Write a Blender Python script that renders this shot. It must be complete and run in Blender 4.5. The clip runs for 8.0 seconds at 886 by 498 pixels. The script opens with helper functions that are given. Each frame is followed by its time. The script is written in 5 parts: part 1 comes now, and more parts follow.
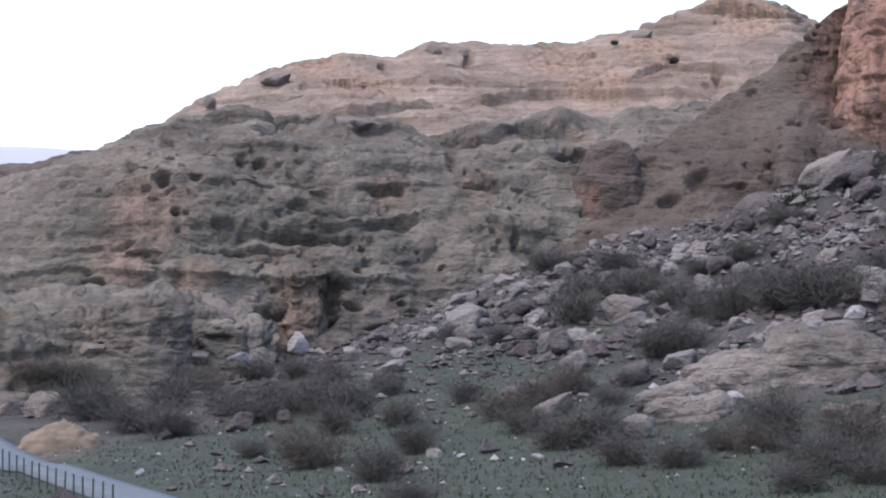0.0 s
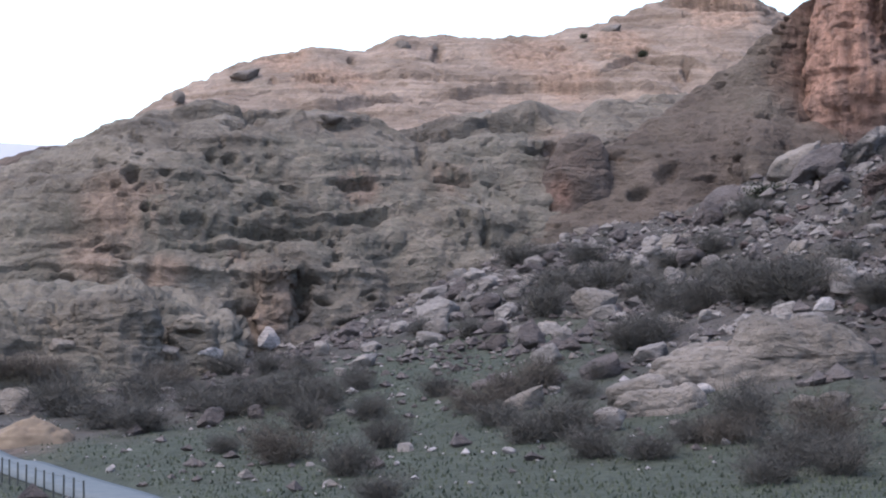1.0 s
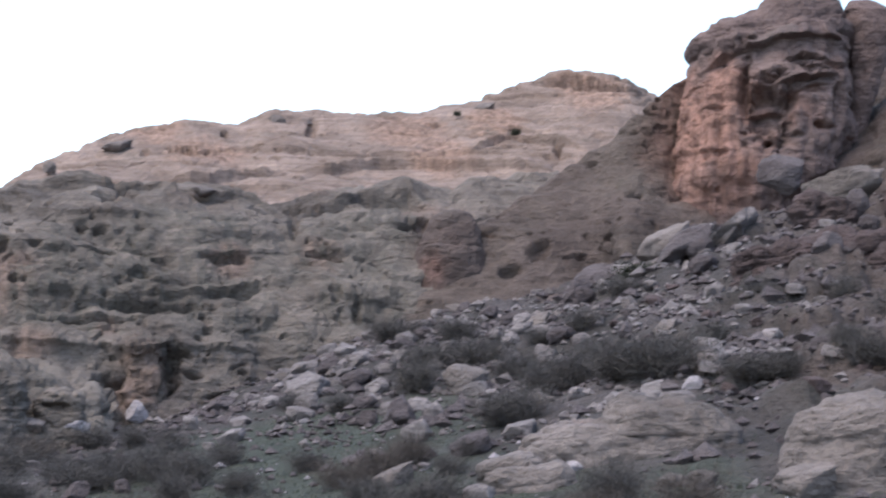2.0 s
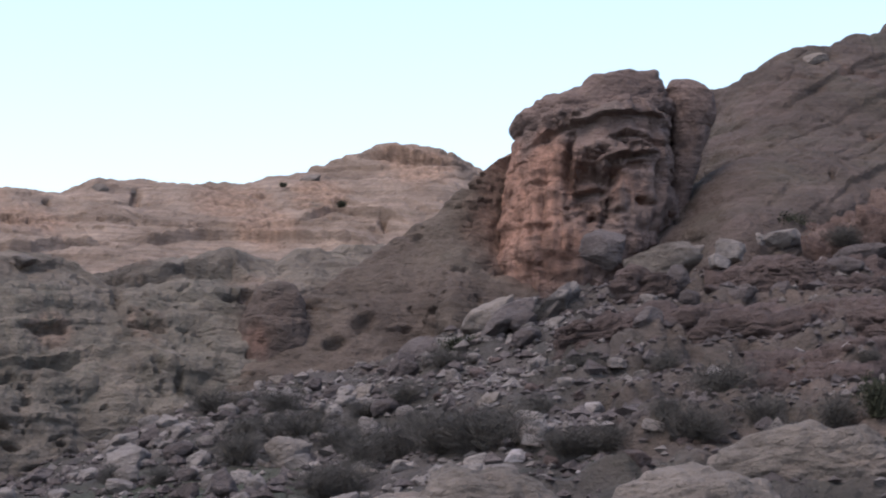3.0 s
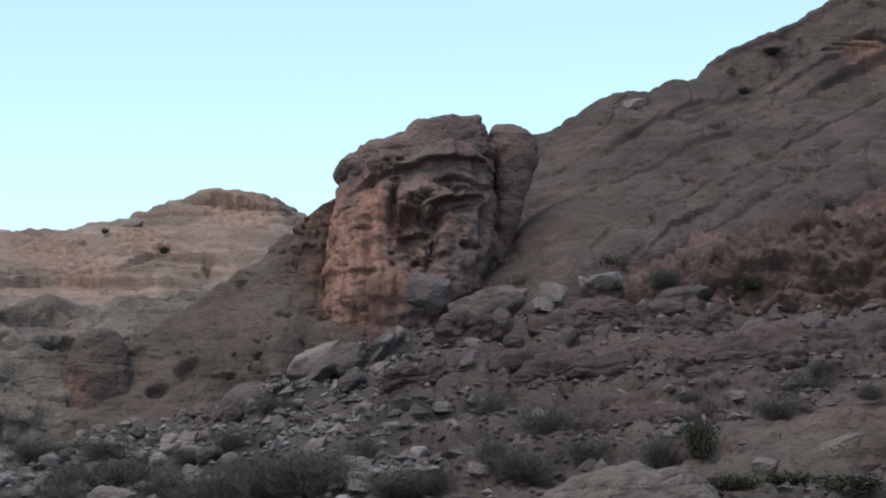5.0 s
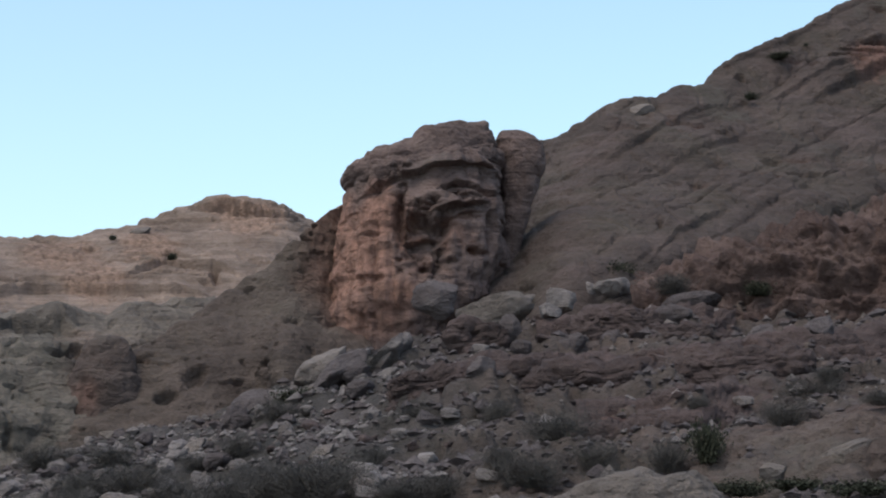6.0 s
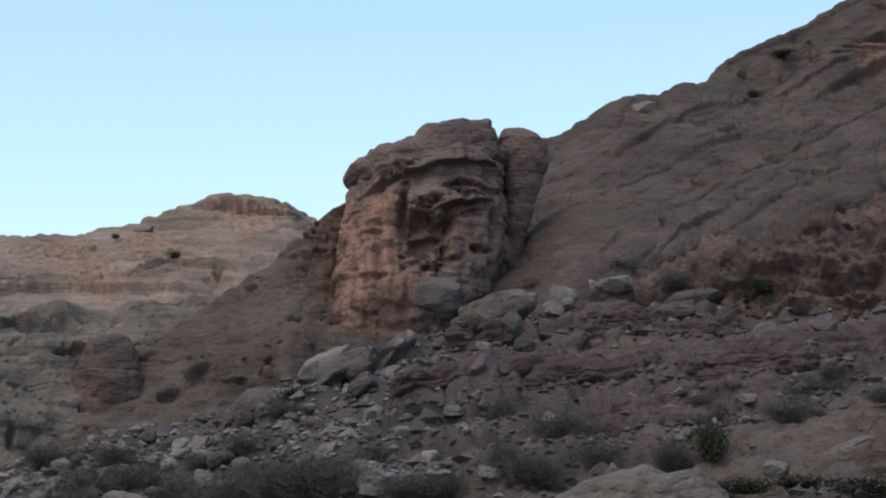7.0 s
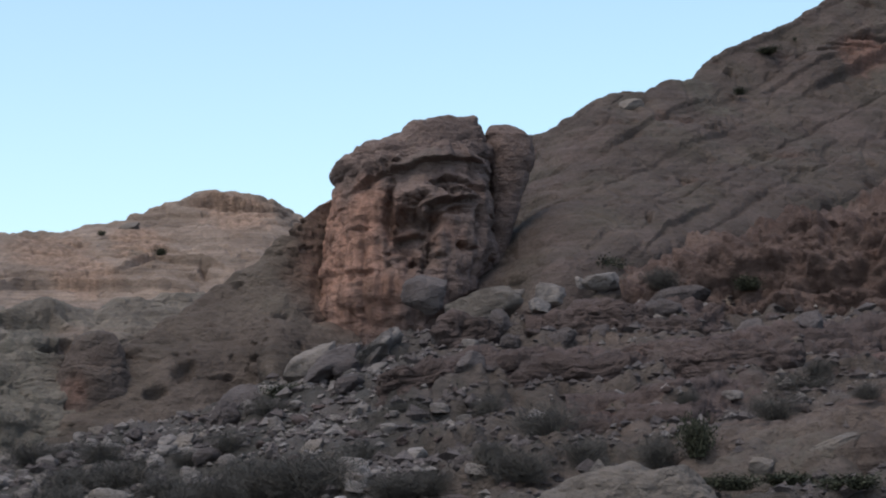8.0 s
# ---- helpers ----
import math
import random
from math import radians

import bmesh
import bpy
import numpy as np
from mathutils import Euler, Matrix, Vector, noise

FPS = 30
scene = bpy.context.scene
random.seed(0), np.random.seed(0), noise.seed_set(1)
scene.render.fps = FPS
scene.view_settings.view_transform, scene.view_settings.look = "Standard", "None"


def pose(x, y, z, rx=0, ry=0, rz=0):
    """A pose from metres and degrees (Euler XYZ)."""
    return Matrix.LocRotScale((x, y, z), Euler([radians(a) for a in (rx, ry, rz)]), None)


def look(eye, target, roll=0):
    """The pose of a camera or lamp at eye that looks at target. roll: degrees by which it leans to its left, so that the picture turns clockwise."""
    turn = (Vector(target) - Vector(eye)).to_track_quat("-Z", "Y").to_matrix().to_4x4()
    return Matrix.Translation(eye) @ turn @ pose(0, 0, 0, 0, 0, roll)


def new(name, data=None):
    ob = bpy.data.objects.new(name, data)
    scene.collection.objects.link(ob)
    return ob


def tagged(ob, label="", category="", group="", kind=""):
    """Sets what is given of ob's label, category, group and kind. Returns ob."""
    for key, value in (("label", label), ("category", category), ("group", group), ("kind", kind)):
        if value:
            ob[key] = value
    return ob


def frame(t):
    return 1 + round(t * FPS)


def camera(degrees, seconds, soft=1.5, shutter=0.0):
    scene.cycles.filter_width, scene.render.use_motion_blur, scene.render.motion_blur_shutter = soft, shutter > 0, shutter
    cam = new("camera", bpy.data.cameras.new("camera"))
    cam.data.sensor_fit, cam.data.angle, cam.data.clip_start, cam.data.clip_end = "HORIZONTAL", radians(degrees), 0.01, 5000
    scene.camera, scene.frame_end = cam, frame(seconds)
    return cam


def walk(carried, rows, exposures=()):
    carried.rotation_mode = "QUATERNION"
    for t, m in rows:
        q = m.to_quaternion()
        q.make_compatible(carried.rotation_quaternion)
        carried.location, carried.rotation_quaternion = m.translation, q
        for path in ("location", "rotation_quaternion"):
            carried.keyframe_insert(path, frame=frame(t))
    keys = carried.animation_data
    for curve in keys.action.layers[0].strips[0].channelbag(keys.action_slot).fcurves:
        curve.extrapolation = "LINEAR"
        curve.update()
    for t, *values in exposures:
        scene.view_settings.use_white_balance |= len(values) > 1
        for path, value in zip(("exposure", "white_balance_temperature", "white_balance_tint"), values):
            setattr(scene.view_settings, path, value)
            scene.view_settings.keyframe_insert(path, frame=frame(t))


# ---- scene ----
# ---- camera ----
cam = camera(24.5, 8.0, soft=2.0, shutter=0.25)
EYE = 4.4
PATH = [
    (0.0, 0.000, 4.000, 0.000),
    (0.5, 0.640, 3.864, -0.175),
    (1.0, 0.836, 3.830, -0.334),
    (1.5, 1.351, 4.621, -0.298),
    (2.0, 4.449, 5.939, 0.086),
    (2.2, 5.783, 6.468, 0.074),
    (3.3, 10.683, 8.323, 0.000),
    (3.5, 11.651, 8.503, -0.104),
    (4.0, 13.481, 8.781, -0.621),
    (4.5, 14.682, 9.009, -0.898),
    (5.0, 14.379, 9.190, -1.080),
    (6.5, 14.143, 9.377, -1.198),
    (7.0, 14.090, 9.309, -1.237),
    (7.5, 14.212, 9.276, -1.319),
    (8.0, 14.479, 9.215, -1.301),
]
walk(cam, [(t, pose(0, 0, EYE, 90 + pitch, 0, -yaw) @ pose(0, 0, 0, 0, 0, roll)) for t, yaw, pitch, roll in PATH],
     exposures=[(0.0, 1.0, 6400, 3), (1.0, 1.02, 6400, 3), (1.5, 1.18, 6400, 3), (2.0, 0.96, 6400, 4), (2.4, 0.82, 6500, 6), (3.3, 0.35, 6950, 6), (4.2, 0.27, 6800, -1), (5.2, 0.24, 6750, -3), (6.3, 0.06, 6750, -3), (8.0, 0.06, 6750, -3)])

# ---- light ----
SUN_ELEV, SUN_AZ = radians(62), radians(-128)
world = bpy.data.worlds.new("sky")
scene.world = world
world.use_nodes = True
wn = world.node_tree.nodes
sky = wn.new("ShaderNodeTexSky")
sky.sky_type = "NISHITA"
sky.sun_disc = False
sky.sun_elevation = SUN_ELEV
sky.sun_rotation = SUN_AZ
sky.air_density, sky.dust_density, sky.ozone_density = 1.0, 2.4, 0.1
wn["Background"].inputs["Strength"].default_value = 0.268
world.node_tree.links.new(sky.outputs[0], wn["Background"].inputs["Color"])
sun = new("sun", bpy.data.lights.new("sun", "SUN"))
sun.data.energy, sun.data.angle, sun.data.color = 0.55, radians(28), (1.0, 0.86, 0.74)
SUN_FROM = Vector((math.sin(SUN_AZ) * math.cos(SUN_ELEV), math.cos(SUN_AZ) * math.cos(SUN_ELEV), math.sin(SUN_ELEV)))
sun.matrix_world = look(SUN_FROM * 900, (0, 0, 0))


# ---- noise on arrays ----
def lattice(ix, iy, iz, seed):
    h = (ix * 374761393 + iy * 668265263 + iz * 2147483647 + seed * 974634721) & 0xFFFFFFFF
    h = ((h ^ (h >> 13)) * 1274126177) & 0xFFFFFFFF
    h = ((h ^ (h >> 16)) * 2246822519) & 0xFFFFFFFF
    return (h ^ (h >> 15)) & 0xFFFF


def grain(p, seed=0):
    """Smooth noise of the points p (n, 3), about -1 to 1."""
    i = np.floor(p).astype(np.int64)
    f = p - i
    w = f * f * f * (f * (f * 6 - 15) + 10)
    total = 0
    for dx in (0, 1):
        for dy in (0, 1):
            for dz in (0, 1):
                h = lattice(i[:, 0] + dx, i[:, 1] + dy, i[:, 2] + dz, seed)
                a, b = (h & 255) / 255 * 2 * np.pi, (h >> 8) / 255 * 2 - 1
                s = np.sqrt(1 - b * b)
                dot = s * np.cos(a) * (f[:, 0] - dx) + s * np.sin(a) * (f[:, 1] - dy) + b * (f[:, 2] - dz)
                wx = w[:, 0] if dx else 1 - w[:, 0]
                wy = w[:, 1] if dy else 1 - w[:, 1]
                wz = w[:, 2] if dz else 1 - w[:, 2]
                total = total + dot * wx * wy * wz
    return total * 1.5


def fractal(p, size, octaves=4, seed=0, gain=0.5, stretch=(1, 1, 1)):
    q = p / (size * np.array(stretch))
    out, amp, norm = 0, 1.0, 0
    for k in range(octaves):
        out = out + amp * grain(q * 2.03 ** k + 17.3 * k, seed + k)
        norm += amp
        amp *= gain
    return out / norm


def lumps(p, size, octaves=3, seed=0, stretch=(1, 1, 1)):
    """Rounded bulges with sharp creases between, 0 to about 1."""
    q = p / (size * np.array(stretch))
    out, amp, norm = 0, 1.0, 0
    for k in range(octaves):
        out = out + amp * np.minimum(np.abs(grain(q * 2.1 ** k + 9.1 * k, seed + k)) * 1.6, 1)
        norm += amp
        amp *= 0.5
    return out / norm


def step(x, a, b):
    s = np.clip((x - a) / (b - a), 0, 1)
    return s * s * (3 - 2 * s)


# ---- mesh helpers ----
def sheet_mesh(name, grid, material, masks=None, wrap=False, smooth=True):
    """One mesh from a grid of points (rows, columns, 3)."""
    n, m, _ = grid.shape
    a = np.arange(n * m).reshape(n, m)
    if wrap:
        a = np.concatenate([a, a[:, :1]], 1)
    quads = np.stack([a[:-1, :-1], a[:-1, 1:], a[1:, 1:], a[1:, :-1]], -1).reshape(-1, 4)
    me = bpy.data.meshes.new(name)
    me.vertices.add(n * m)
    me.vertices.foreach_set("co", grid.reshape(-1).astype(np.float32))
    me.loops.add(quads.size)
    me.loops.foreach_set("vertex_index", quads.reshape(-1).astype(np.int32))
    me.polygons.add(len(quads))
    me.polygons.foreach_set("loop_start", (np.arange(len(quads)) * 4).astype(np.int32))
    me.update(calc_edges=True)
    me.polygons.foreach_set("use_smooth", np.full(len(quads), smooth))
    for key, values in (masks or {}).items():
        me.attributes.new(key, "FLOAT", "POINT").data.foreach_set("value", values.reshape(-1).astype(np.float32))
    me.materials.append(material)
    me.validate()
    return me


def spline(points, count):
    """Catmull-Rom through the first axis of points, count samples."""
    p = np.asarray(points, float)
    t = np.linspace(0, len(p) - 1, count)
    i = np.minimum(t.astype(int), len(p) - 2)
    f = (t - i).reshape((-1,) + (1,) * (p.ndim - 1))
    g = lambda k: p[np.clip(k, 0, len(p) - 1)]
    a, b, c, d = g(i - 1), g(i), g(i + 1), g(i + 2)
    return b + 0.5 * f * (c - a + f * (2 * a - 5 * b + 4 * c - d + f * (3 * (b - c) + d - a)))


def loft(rails, nu, nv):
    """A smooth sheet through rails of equally many points, upper rail first."""
    g = np.stack([spline(r, nu) for r in rails])
    seg = np.linalg.norm(np.diff(g, axis=0), axis=2).mean(1)
    seg[0] = min(seg[0], 9.0)
    at = np.concatenate([[0], np.cumsum(seg)])
    t = np.linspace(0, at[-1], nv)
    i = np.clip(np.searchsorted(at, t, "right") - 1, 0, len(g) - 2)
    f = ((t - at[i]) / seg[i])[:, None, None]
    g = g[i] * (1 - f) + g[i + 1] * f
    w = max(nv // 70, 1)
    pad = np.concatenate([np.repeat(g[:1], w, 0), g, np.repeat(g[-1:], w, 0)])
    return sum(pad[k:k + nv] for k in range(2 * w + 1)) / (2 * w + 1)


def facing(grid, wrap=False):
    """Unit normals of a grid."""
    du = (np.roll(grid, -1, 1) - np.roll(grid, 1, 1)) if wrap else np.gradient(grid, axis=1)
    n = np.cross(np.gradient(grid, axis=0), du)
    return n / np.maximum(np.linalg.norm(n, axis=2, keepdims=True), 1e-9)


def blobs(p, spots, depth=0.1):
    """A mask, 1 at the middle of each spot (x, y, z, radius), with a ragged edge."""
    out = np.zeros(len(p))
    rag = fractal(p, 4.0, 4, 71) * 0.55
    for x, y, z, r in spots:
        q, c = p - np.array((x, y, z)), math.hypot(x, y)
        side, deep = (q[:, 0] * y - q[:, 1] * x) / c, (q[:, 0] * x + q[:, 1] * y) / c
        d = np.sqrt(side ** 2 + q[:, 2] ** 2 + depth * deep ** 2) / r
        out = np.maximum(out, step(1.25 - d + rag, 0, 0.7))
    return out


def carve(p, holes):
    """Depth of the hollows (x, y, z, half width, half height, depth)."""
    out = np.zeros(len(p))
    rag = fractal(p, 2.2, 4, 83, 0.6) * 0.9
    for x, y, z, w, h, depth in holes:
        q = p - np.array((x, y, z))
        c = math.hypot(x, y)
        side, deep = (q[:, 0] * y - q[:, 1] * x) / c, (q[:, 0] * x + q[:, 1] * y) / c
        d = np.sqrt(side ** 2 / (w * w) + q[:, 2] ** 2 / (h * h) + (deep / 18) ** 2) + rag
        out = np.maximum(out, depth * step(1.1 - d, 0, 0.75))
    return out


# ---- materials ----
def mat(name):
    m = bpy.data.materials.new(name)
    m.use_nodes = True
    t = m.node_tree
    b = t.nodes["Principled BSDF"]
    b.inputs["Roughness"].default_value = 0.95
    b.inputs["Specular IOR Level"].default_value = 0.2
    return m, t, b


def node(t, kind, **sets):
    n = t.nodes.new(kind)
    for k, v in sets.items():
        if k in n.inputs:
            n.inputs[k].default_value = v
    return n


def mapped(t, scale):
    geo, mp = t.nodes.new("ShaderNodeNewGeometry"), t.nodes.new("ShaderNodeMapping")
    mp.inputs["Scale"].default_value = scale
    t.links.new(geo.outputs["Position"], mp.inputs["Vector"])
    return mp.outputs[0]


def noise_tex(t, vector, scale, detail=6.0, rough=0.6, distort=0.0):
    n = node(t, "ShaderNodeTexNoise", Scale=scale, Detail=detail, Roughness=rough, Distortion=distort)
    t.links.new(vector, n.inputs["Vector"])
    return n.outputs[0]


def ramp(t, value, *stops):
    r = t.nodes.new("ShaderNodeValToRGB")
    while len(r.color_ramp.elements) < len(stops):
        r.color_ramp.elements.new(0.5)
    for e, (p, c) in zip(r.color_ramp.elements, stops):
        e.position, e.color = p, (*((c,) * 3 if isinstance(c, float) else c), 1)
    t.links.new(value, r.inputs[0])
    return r.outputs[0]


def blend(t, fac, a, b, how="MIX"):
    m = t.nodes.new("ShaderNodeMix")
    m.data_type, m.blend_type = "RGBA", how
    for v, s in ((fac, m.inputs[0]), (a, m.inputs[6]), (b, m.inputs[7])):
        if isinstance(v, (int, float)):
            s.default_value = v
        elif isinstance(v, tuple):
            s.default_value = (*v, 1)
        else:
            t.links.new(v, s)
    return m.outputs[2]


def times(t, a, b):
    m = t.nodes.new("ShaderNodeMath")
    m.operation = "MULTIPLY"
    for v, s in ((a, m.inputs[0]), (b, m.inputs[1])):
        if isinstance(v, (int, float)):
            s.default_value = v
        else:
            t.links.new(v, s)
    return m.outputs[0]


def mask(t, key):
    n = t.nodes.new("ShaderNodeAttribute")
    n.attribute_name = key
    return n.outputs["Fac"]


def bumped(t, b, parts):
    last = None
    for value, strength, distance in parts:
        n = node(t, "ShaderNodeBump", Strength=strength, Distance=distance)
        t.links.new(value, n.inputs["Height"])
        if last is not None:
            t.links.new(last, n.inputs["Normal"])
        last = n.outputs[0]
    t.links.new(last, b.inputs["Normal"])


def rock(name, light, mid, dark, warm, bed=0.55, bed_power=0.5, grass=(0.085, 0.095, 0.05)):
    """Weathered sandstone: beds, blotches of lichen, warm fresh rock where 'warm' is set, growth where 'veg' is set, black streaks where 'stain' is set."""
    m, t, b = mat(name)
    beds = noise_tex(t, mapped(t, (0.05, 0.05, bed)), 1.0, 8, 0.65, 0.6)
    lines = noise_tex(t, mapped(t, (0.03, 0.03, bed * 4.5)), 1.0, 4, 0.55, 0.35)
    blotch = noise_tex(t, mapped(t, (1, 1, 1)), 0.13, 9, 0.62, 0.3)
    lichen = noise_tex(t, mapped(t, (1, 1, 1.4)), 0.62, 5, 0.6, 0.8)
    fine = noise_tex(t, mapped(t, (1, 1, 1.6)), 1.9, 6, 0.62)
    streak = noise_tex(t, mapped(t, (0.9, 0.9, 0.09)), 1.0, 5, 0.6)
    c = ramp(t, blotch, (0.32, dark), (0.47, mid), (0.64, light))
    c = blend(t, bed_power, c, ramp(t, beds, (0.3, 0.33), (0.5, 0.5), (0.7, 0.66)), "OVERLAY")
    c = blend(t, bed_power * 0.55, c, ramp(t, lines, (0.34, 0.3), (0.5, 0.5), (0.68, 0.64)), "OVERLAY")
    w = blend(t, 0.4, warm, ramp(t, beds, (0.3, 0.32), (0.65, 0.62)), "OVERLAY")
    w = blend(t, 0.85, w, ramp(t, streak, (0.3, 0.25), (0.62, 0.64)), "OVERLAY")
    c = blend(t, mask(t, "warm"), c, w)
    c = blend(t, ramp(t, lichen, (0.57, 0.0), (0.66, 0.38)), c, tuple(k * 0.66 for k in mid))
    c = blend(t, ramp(t, lichen, (0.33, 0.22), (0.43, 0.0)), c, tuple(k * 1.1 for k in light))
    c = blend(t, times(t, mask(t, "stain"), ramp(t, streak, (0.35, 0.85), (0.6, 0.2))), c, (0.10, 0.09, 0.08))
    g = blend(t, ramp(t, fine, (0.45, 0.0), (0.75, 1.0)), grass, tuple(k * 1.4 for k in grass))
    c = blend(t, times(t, mask(t, "veg"), ramp(t, blotch, (0.3, 0.7), (0.55, 1.0))), c, g)
    c = blend(t, 0.36, c, ramp(t, fine, (0.3, 0.3), (0.5, 0.5), (0.72, 0.72)), "OVERLAY")
    t.links.new(c, b.inputs["Base Color"])
    bumped(t, b, [(beds, 0.45, 0.8), (lines, 0.35, 0.3), (fine, 0.85, 0.7), (noise_tex(t, mapped(t, (1, 1, 1.3)), 0.5, 6, 0.65), 0.6, 1.4)])
    return m


CLIFF = rock("grey_sandstone", (0.194, 0.160, 0.144), (0.133, 0.109, 0.099), (0.075, 0.061, 0.056), (0.167, 0.118, 0.101))
RIDGE = rock("pink_sandstone", (0.272, 0.202, 0.176), (0.211, 0.154, 0.133), (0.166, 0.120, 0.103), (0.248, 0.164, 0.133), bed=0.5, bed_power=0.65)
SPUR = rock("brown_sandstone", (0.123, 0.093, 0.087), (0.088, 0.065, 0.061), (0.063, 0.046, 0.044), (0.142, 0.085, 0.074), bed_power=0.4, grass=(0.10, 0.086, 0.062))
TOWER = rock("orange_sandstone", (0.200, 0.142, 0.135), (0.144, 0.101, 0.097), (0.102, 0.072, 0.070), (0.260, 0.145, 0.118), bed_power=0.5)
HILL = rock("dull_sandstone", (0.107, 0.076, 0.076), (0.078, 0.056, 0.056), (0.059, 0.042, 0.042), (0.151, 0.080, 0.071), bed_power=0.55)
BROWN = rock("brown_crumbling_rock", (0.137, 0.093, 0.086), (0.094, 0.061, 0.057), (0.061, 0.041, 0.039), (0.173, 0.096, 0.079), bed_power=0.3)
SCREE = rock("stony_soil", (0.088, 0.074, 0.076), (0.055, 0.048, 0.047), (0.038, 0.033, 0.033), (0.117, 0.085, 0.077), bed=0.4, bed_power=0.2, grass=(0.046, 0.052, 0.041))
STONE = rock("pale_boulder_stone", (0.251, 0.216, 0.219), (0.176, 0.150, 0.151), (0.118, 0.099, 0.099), (0.258, 0.161, 0.125), bed=1.2, bed_power=0.4)

TAN = rock("tan_boulder_stone", (0.218, 0.181, 0.173), (0.160, 0.132, 0.126), (0.105, 0.087, 0.083), (0.230, 0.148, 0.119), bed=1.0, bed_power=0.22)
DARK = rock("lichened_boulder_stone", (0.133, 0.110, 0.116), (0.092, 0.074, 0.078), (0.061, 0.049, 0.051), (0.228, 0.141, 0.120), bed=1.2, bed_power=0.3)
WHITE = rock("white_boulder_stone", (0.372, 0.330, 0.353), (0.310, 0.273, 0.290), (0.242, 0.208, 0.215), (0.223, 0.142, 0.113), bed=1.2, bed_power=0.2)


def plain(name, a, b_, scale, rough=0.9, metal=0.0):
    m, t, b = mat(name)
    t.links.new(blend(t, ramp(t, noise_tex(t, mapped(t, (1, 1, 1)), scale, 6), (0.35, 0.0), (0.65, 1.0)), a, b_), b.inputs["Base Color"])
    b.inputs["Roughness"].default_value, b.inputs["Metallic"].default_value = rough, metal
    return m


def tinted(name, a, b_, scale):
    """Plant matter: a patchy colour, each piece a little different."""
    m, t, b = mat(name)
    geo = t.nodes.new("ShaderNodeNewGeometry")
    c = blend(t, geo.outputs["Random Per Island"], a, b_)
    c = blend(t, ramp(t, noise_tex(t, mapped(t, (1, 1, 1)), scale, 3), (0.35, 0.0), (0.65, 0.6)), c, tuple(k * 0.6 for k in a))
    t.links.new(c, b.inputs["Base Color"])
    return m


TWIG = tinted("bare_twigs", (0.054, 0.048, 0.048), (0.10, 0.089, 0.087), 0.4)
RUST_TWIG = tinted("reddish_twigs", (0.065, 0.053, 0.05), (0.108, 0.088, 0.080), 0.4)
STEM = plain("grey_bark", (0.09, 0.075, 0.062), (0.15, 0.13, 0.11), 6.0)
LEAF = tinted("dark_evergreen", (0.028, 0.03, 0.021), (0.05, 0.05, 0.036), 0.8)
GRASS = tinted("winter_grass", (0.048, 0.054, 0.040), (0.072, 0.076, 0.058), 0.3)
ASPHALT = plain("pale_asphalt", (0.08, 0.09, 0.11), (0.105, 0.112, 0.13), 1.2)
METAL = plain("dark_steel", (0.045, 0.045, 0.05), (0.07, 0.068, 0.068), 8.0, 0.6, 0.6)
EARTH = plain("reddish_earth", (0.115, 0.083, 0.067), (0.165, 0.122, 0.098), 0.8)
# pale blue-grey stands in for aerial haze, put straight into the base colour
FAR = plain("haze_tinted_hills", (0.30, 0.30, 0.36), (0.36, 0.34, 0.38), 0.004)

# ---- the ground: height by bearing and distance ----
BEARINGS = np.array([-14.42, -9.90, -6.03, -2.11, 1.83, 6.53, 11.15, 11.67, 15.85, 20.51, 25.82, 31.08])
RANGES = np.array([0, 50, 85, 100, 115, 130, 145, 160, 180, 200, 225, 260, 400])
HEIGHTS = np.array([
    [0.0, -0.8, -1.1, -1.2, -0.5, 1.1, 2.8],
    [0.0, -0.8, -1.0, -1.0, -0.1, 1.4, 3.0],
    [0.0, -0.8, -0.7, -0.4, 0.9, 2.2, 3.6],
    [0.0, -0.8, -0.6, -0.0, 1.4, 2.7, 4.4],
    [0.0, -0.8, -0.4, 0.8, 2.8, 4.9, 7.2],
    [0.0, -0.8, -0.3, 1.3, 3.5, 6.1, 8.9],
    [0.0, -0.8, -0.1, 2.4, 5.5, 8.7, 12.0],
    [0.0, -0.8, 0.1, 1.8, 6.4, 10.8, 14.9],
    [0.0, -0.8, 0.1, 1.9, 6.3, 10.5, 14.4],
    [0.0, -0.8, 0.1, 2.7, 6.9, 10.9, 14.8],
    [0.0, -0.8, 0.0, 2.8, 7.5, 11.7, 15.9],
    [0.0, -0.8, -0.0, 2.6, 7.2, 11.3, 15.3],
])
HEIGHTS_FAR = np.array([
    [3.4, 3.5, 3.5, 3.6, 3.8, 4.3],
    [3.8, 3.8, 3.9, 4.0, 4.2, 4.7],
    [4.9, 6.0, 6.1, 6.2, 6.4, 7.0],
    [6.0, 8.2, 9.3, 9.5, 9.6, 10.3],
    [9.4, 13.0, 16.5, 18.8, 18.9, 19.7],
    [11.9, 15.8, 19.7, 20.8, 21.0, 21.7],
    [15.5, 20.2, 24.9, 30.7, 31.2, 32.0],
    [18.9, 22.8, 26.8, 31.5, 31.7, 32.5],
    [18.2, 23.8, 29.4, 33.8, 34.0, 34.7],
    [18.7, 24.1, 29.4, 35.1, 38.6, 39.5],
    [19.9, 25.2, 30.0, 34.8, 36.9, 37.7],
    [19.5, 25.1, 29.9, 34.8, 36.9, 37.7],
])
TABLE = np.concatenate([HEIGHTS, HEIGHTS_FAR], 1)
FINE_BEARINGS = np.linspace(BEARINGS[0], BEARINGS[-1], 120)
FINE_RANGES = np.linspace(RANGES[0], RANGES[-1], 160)


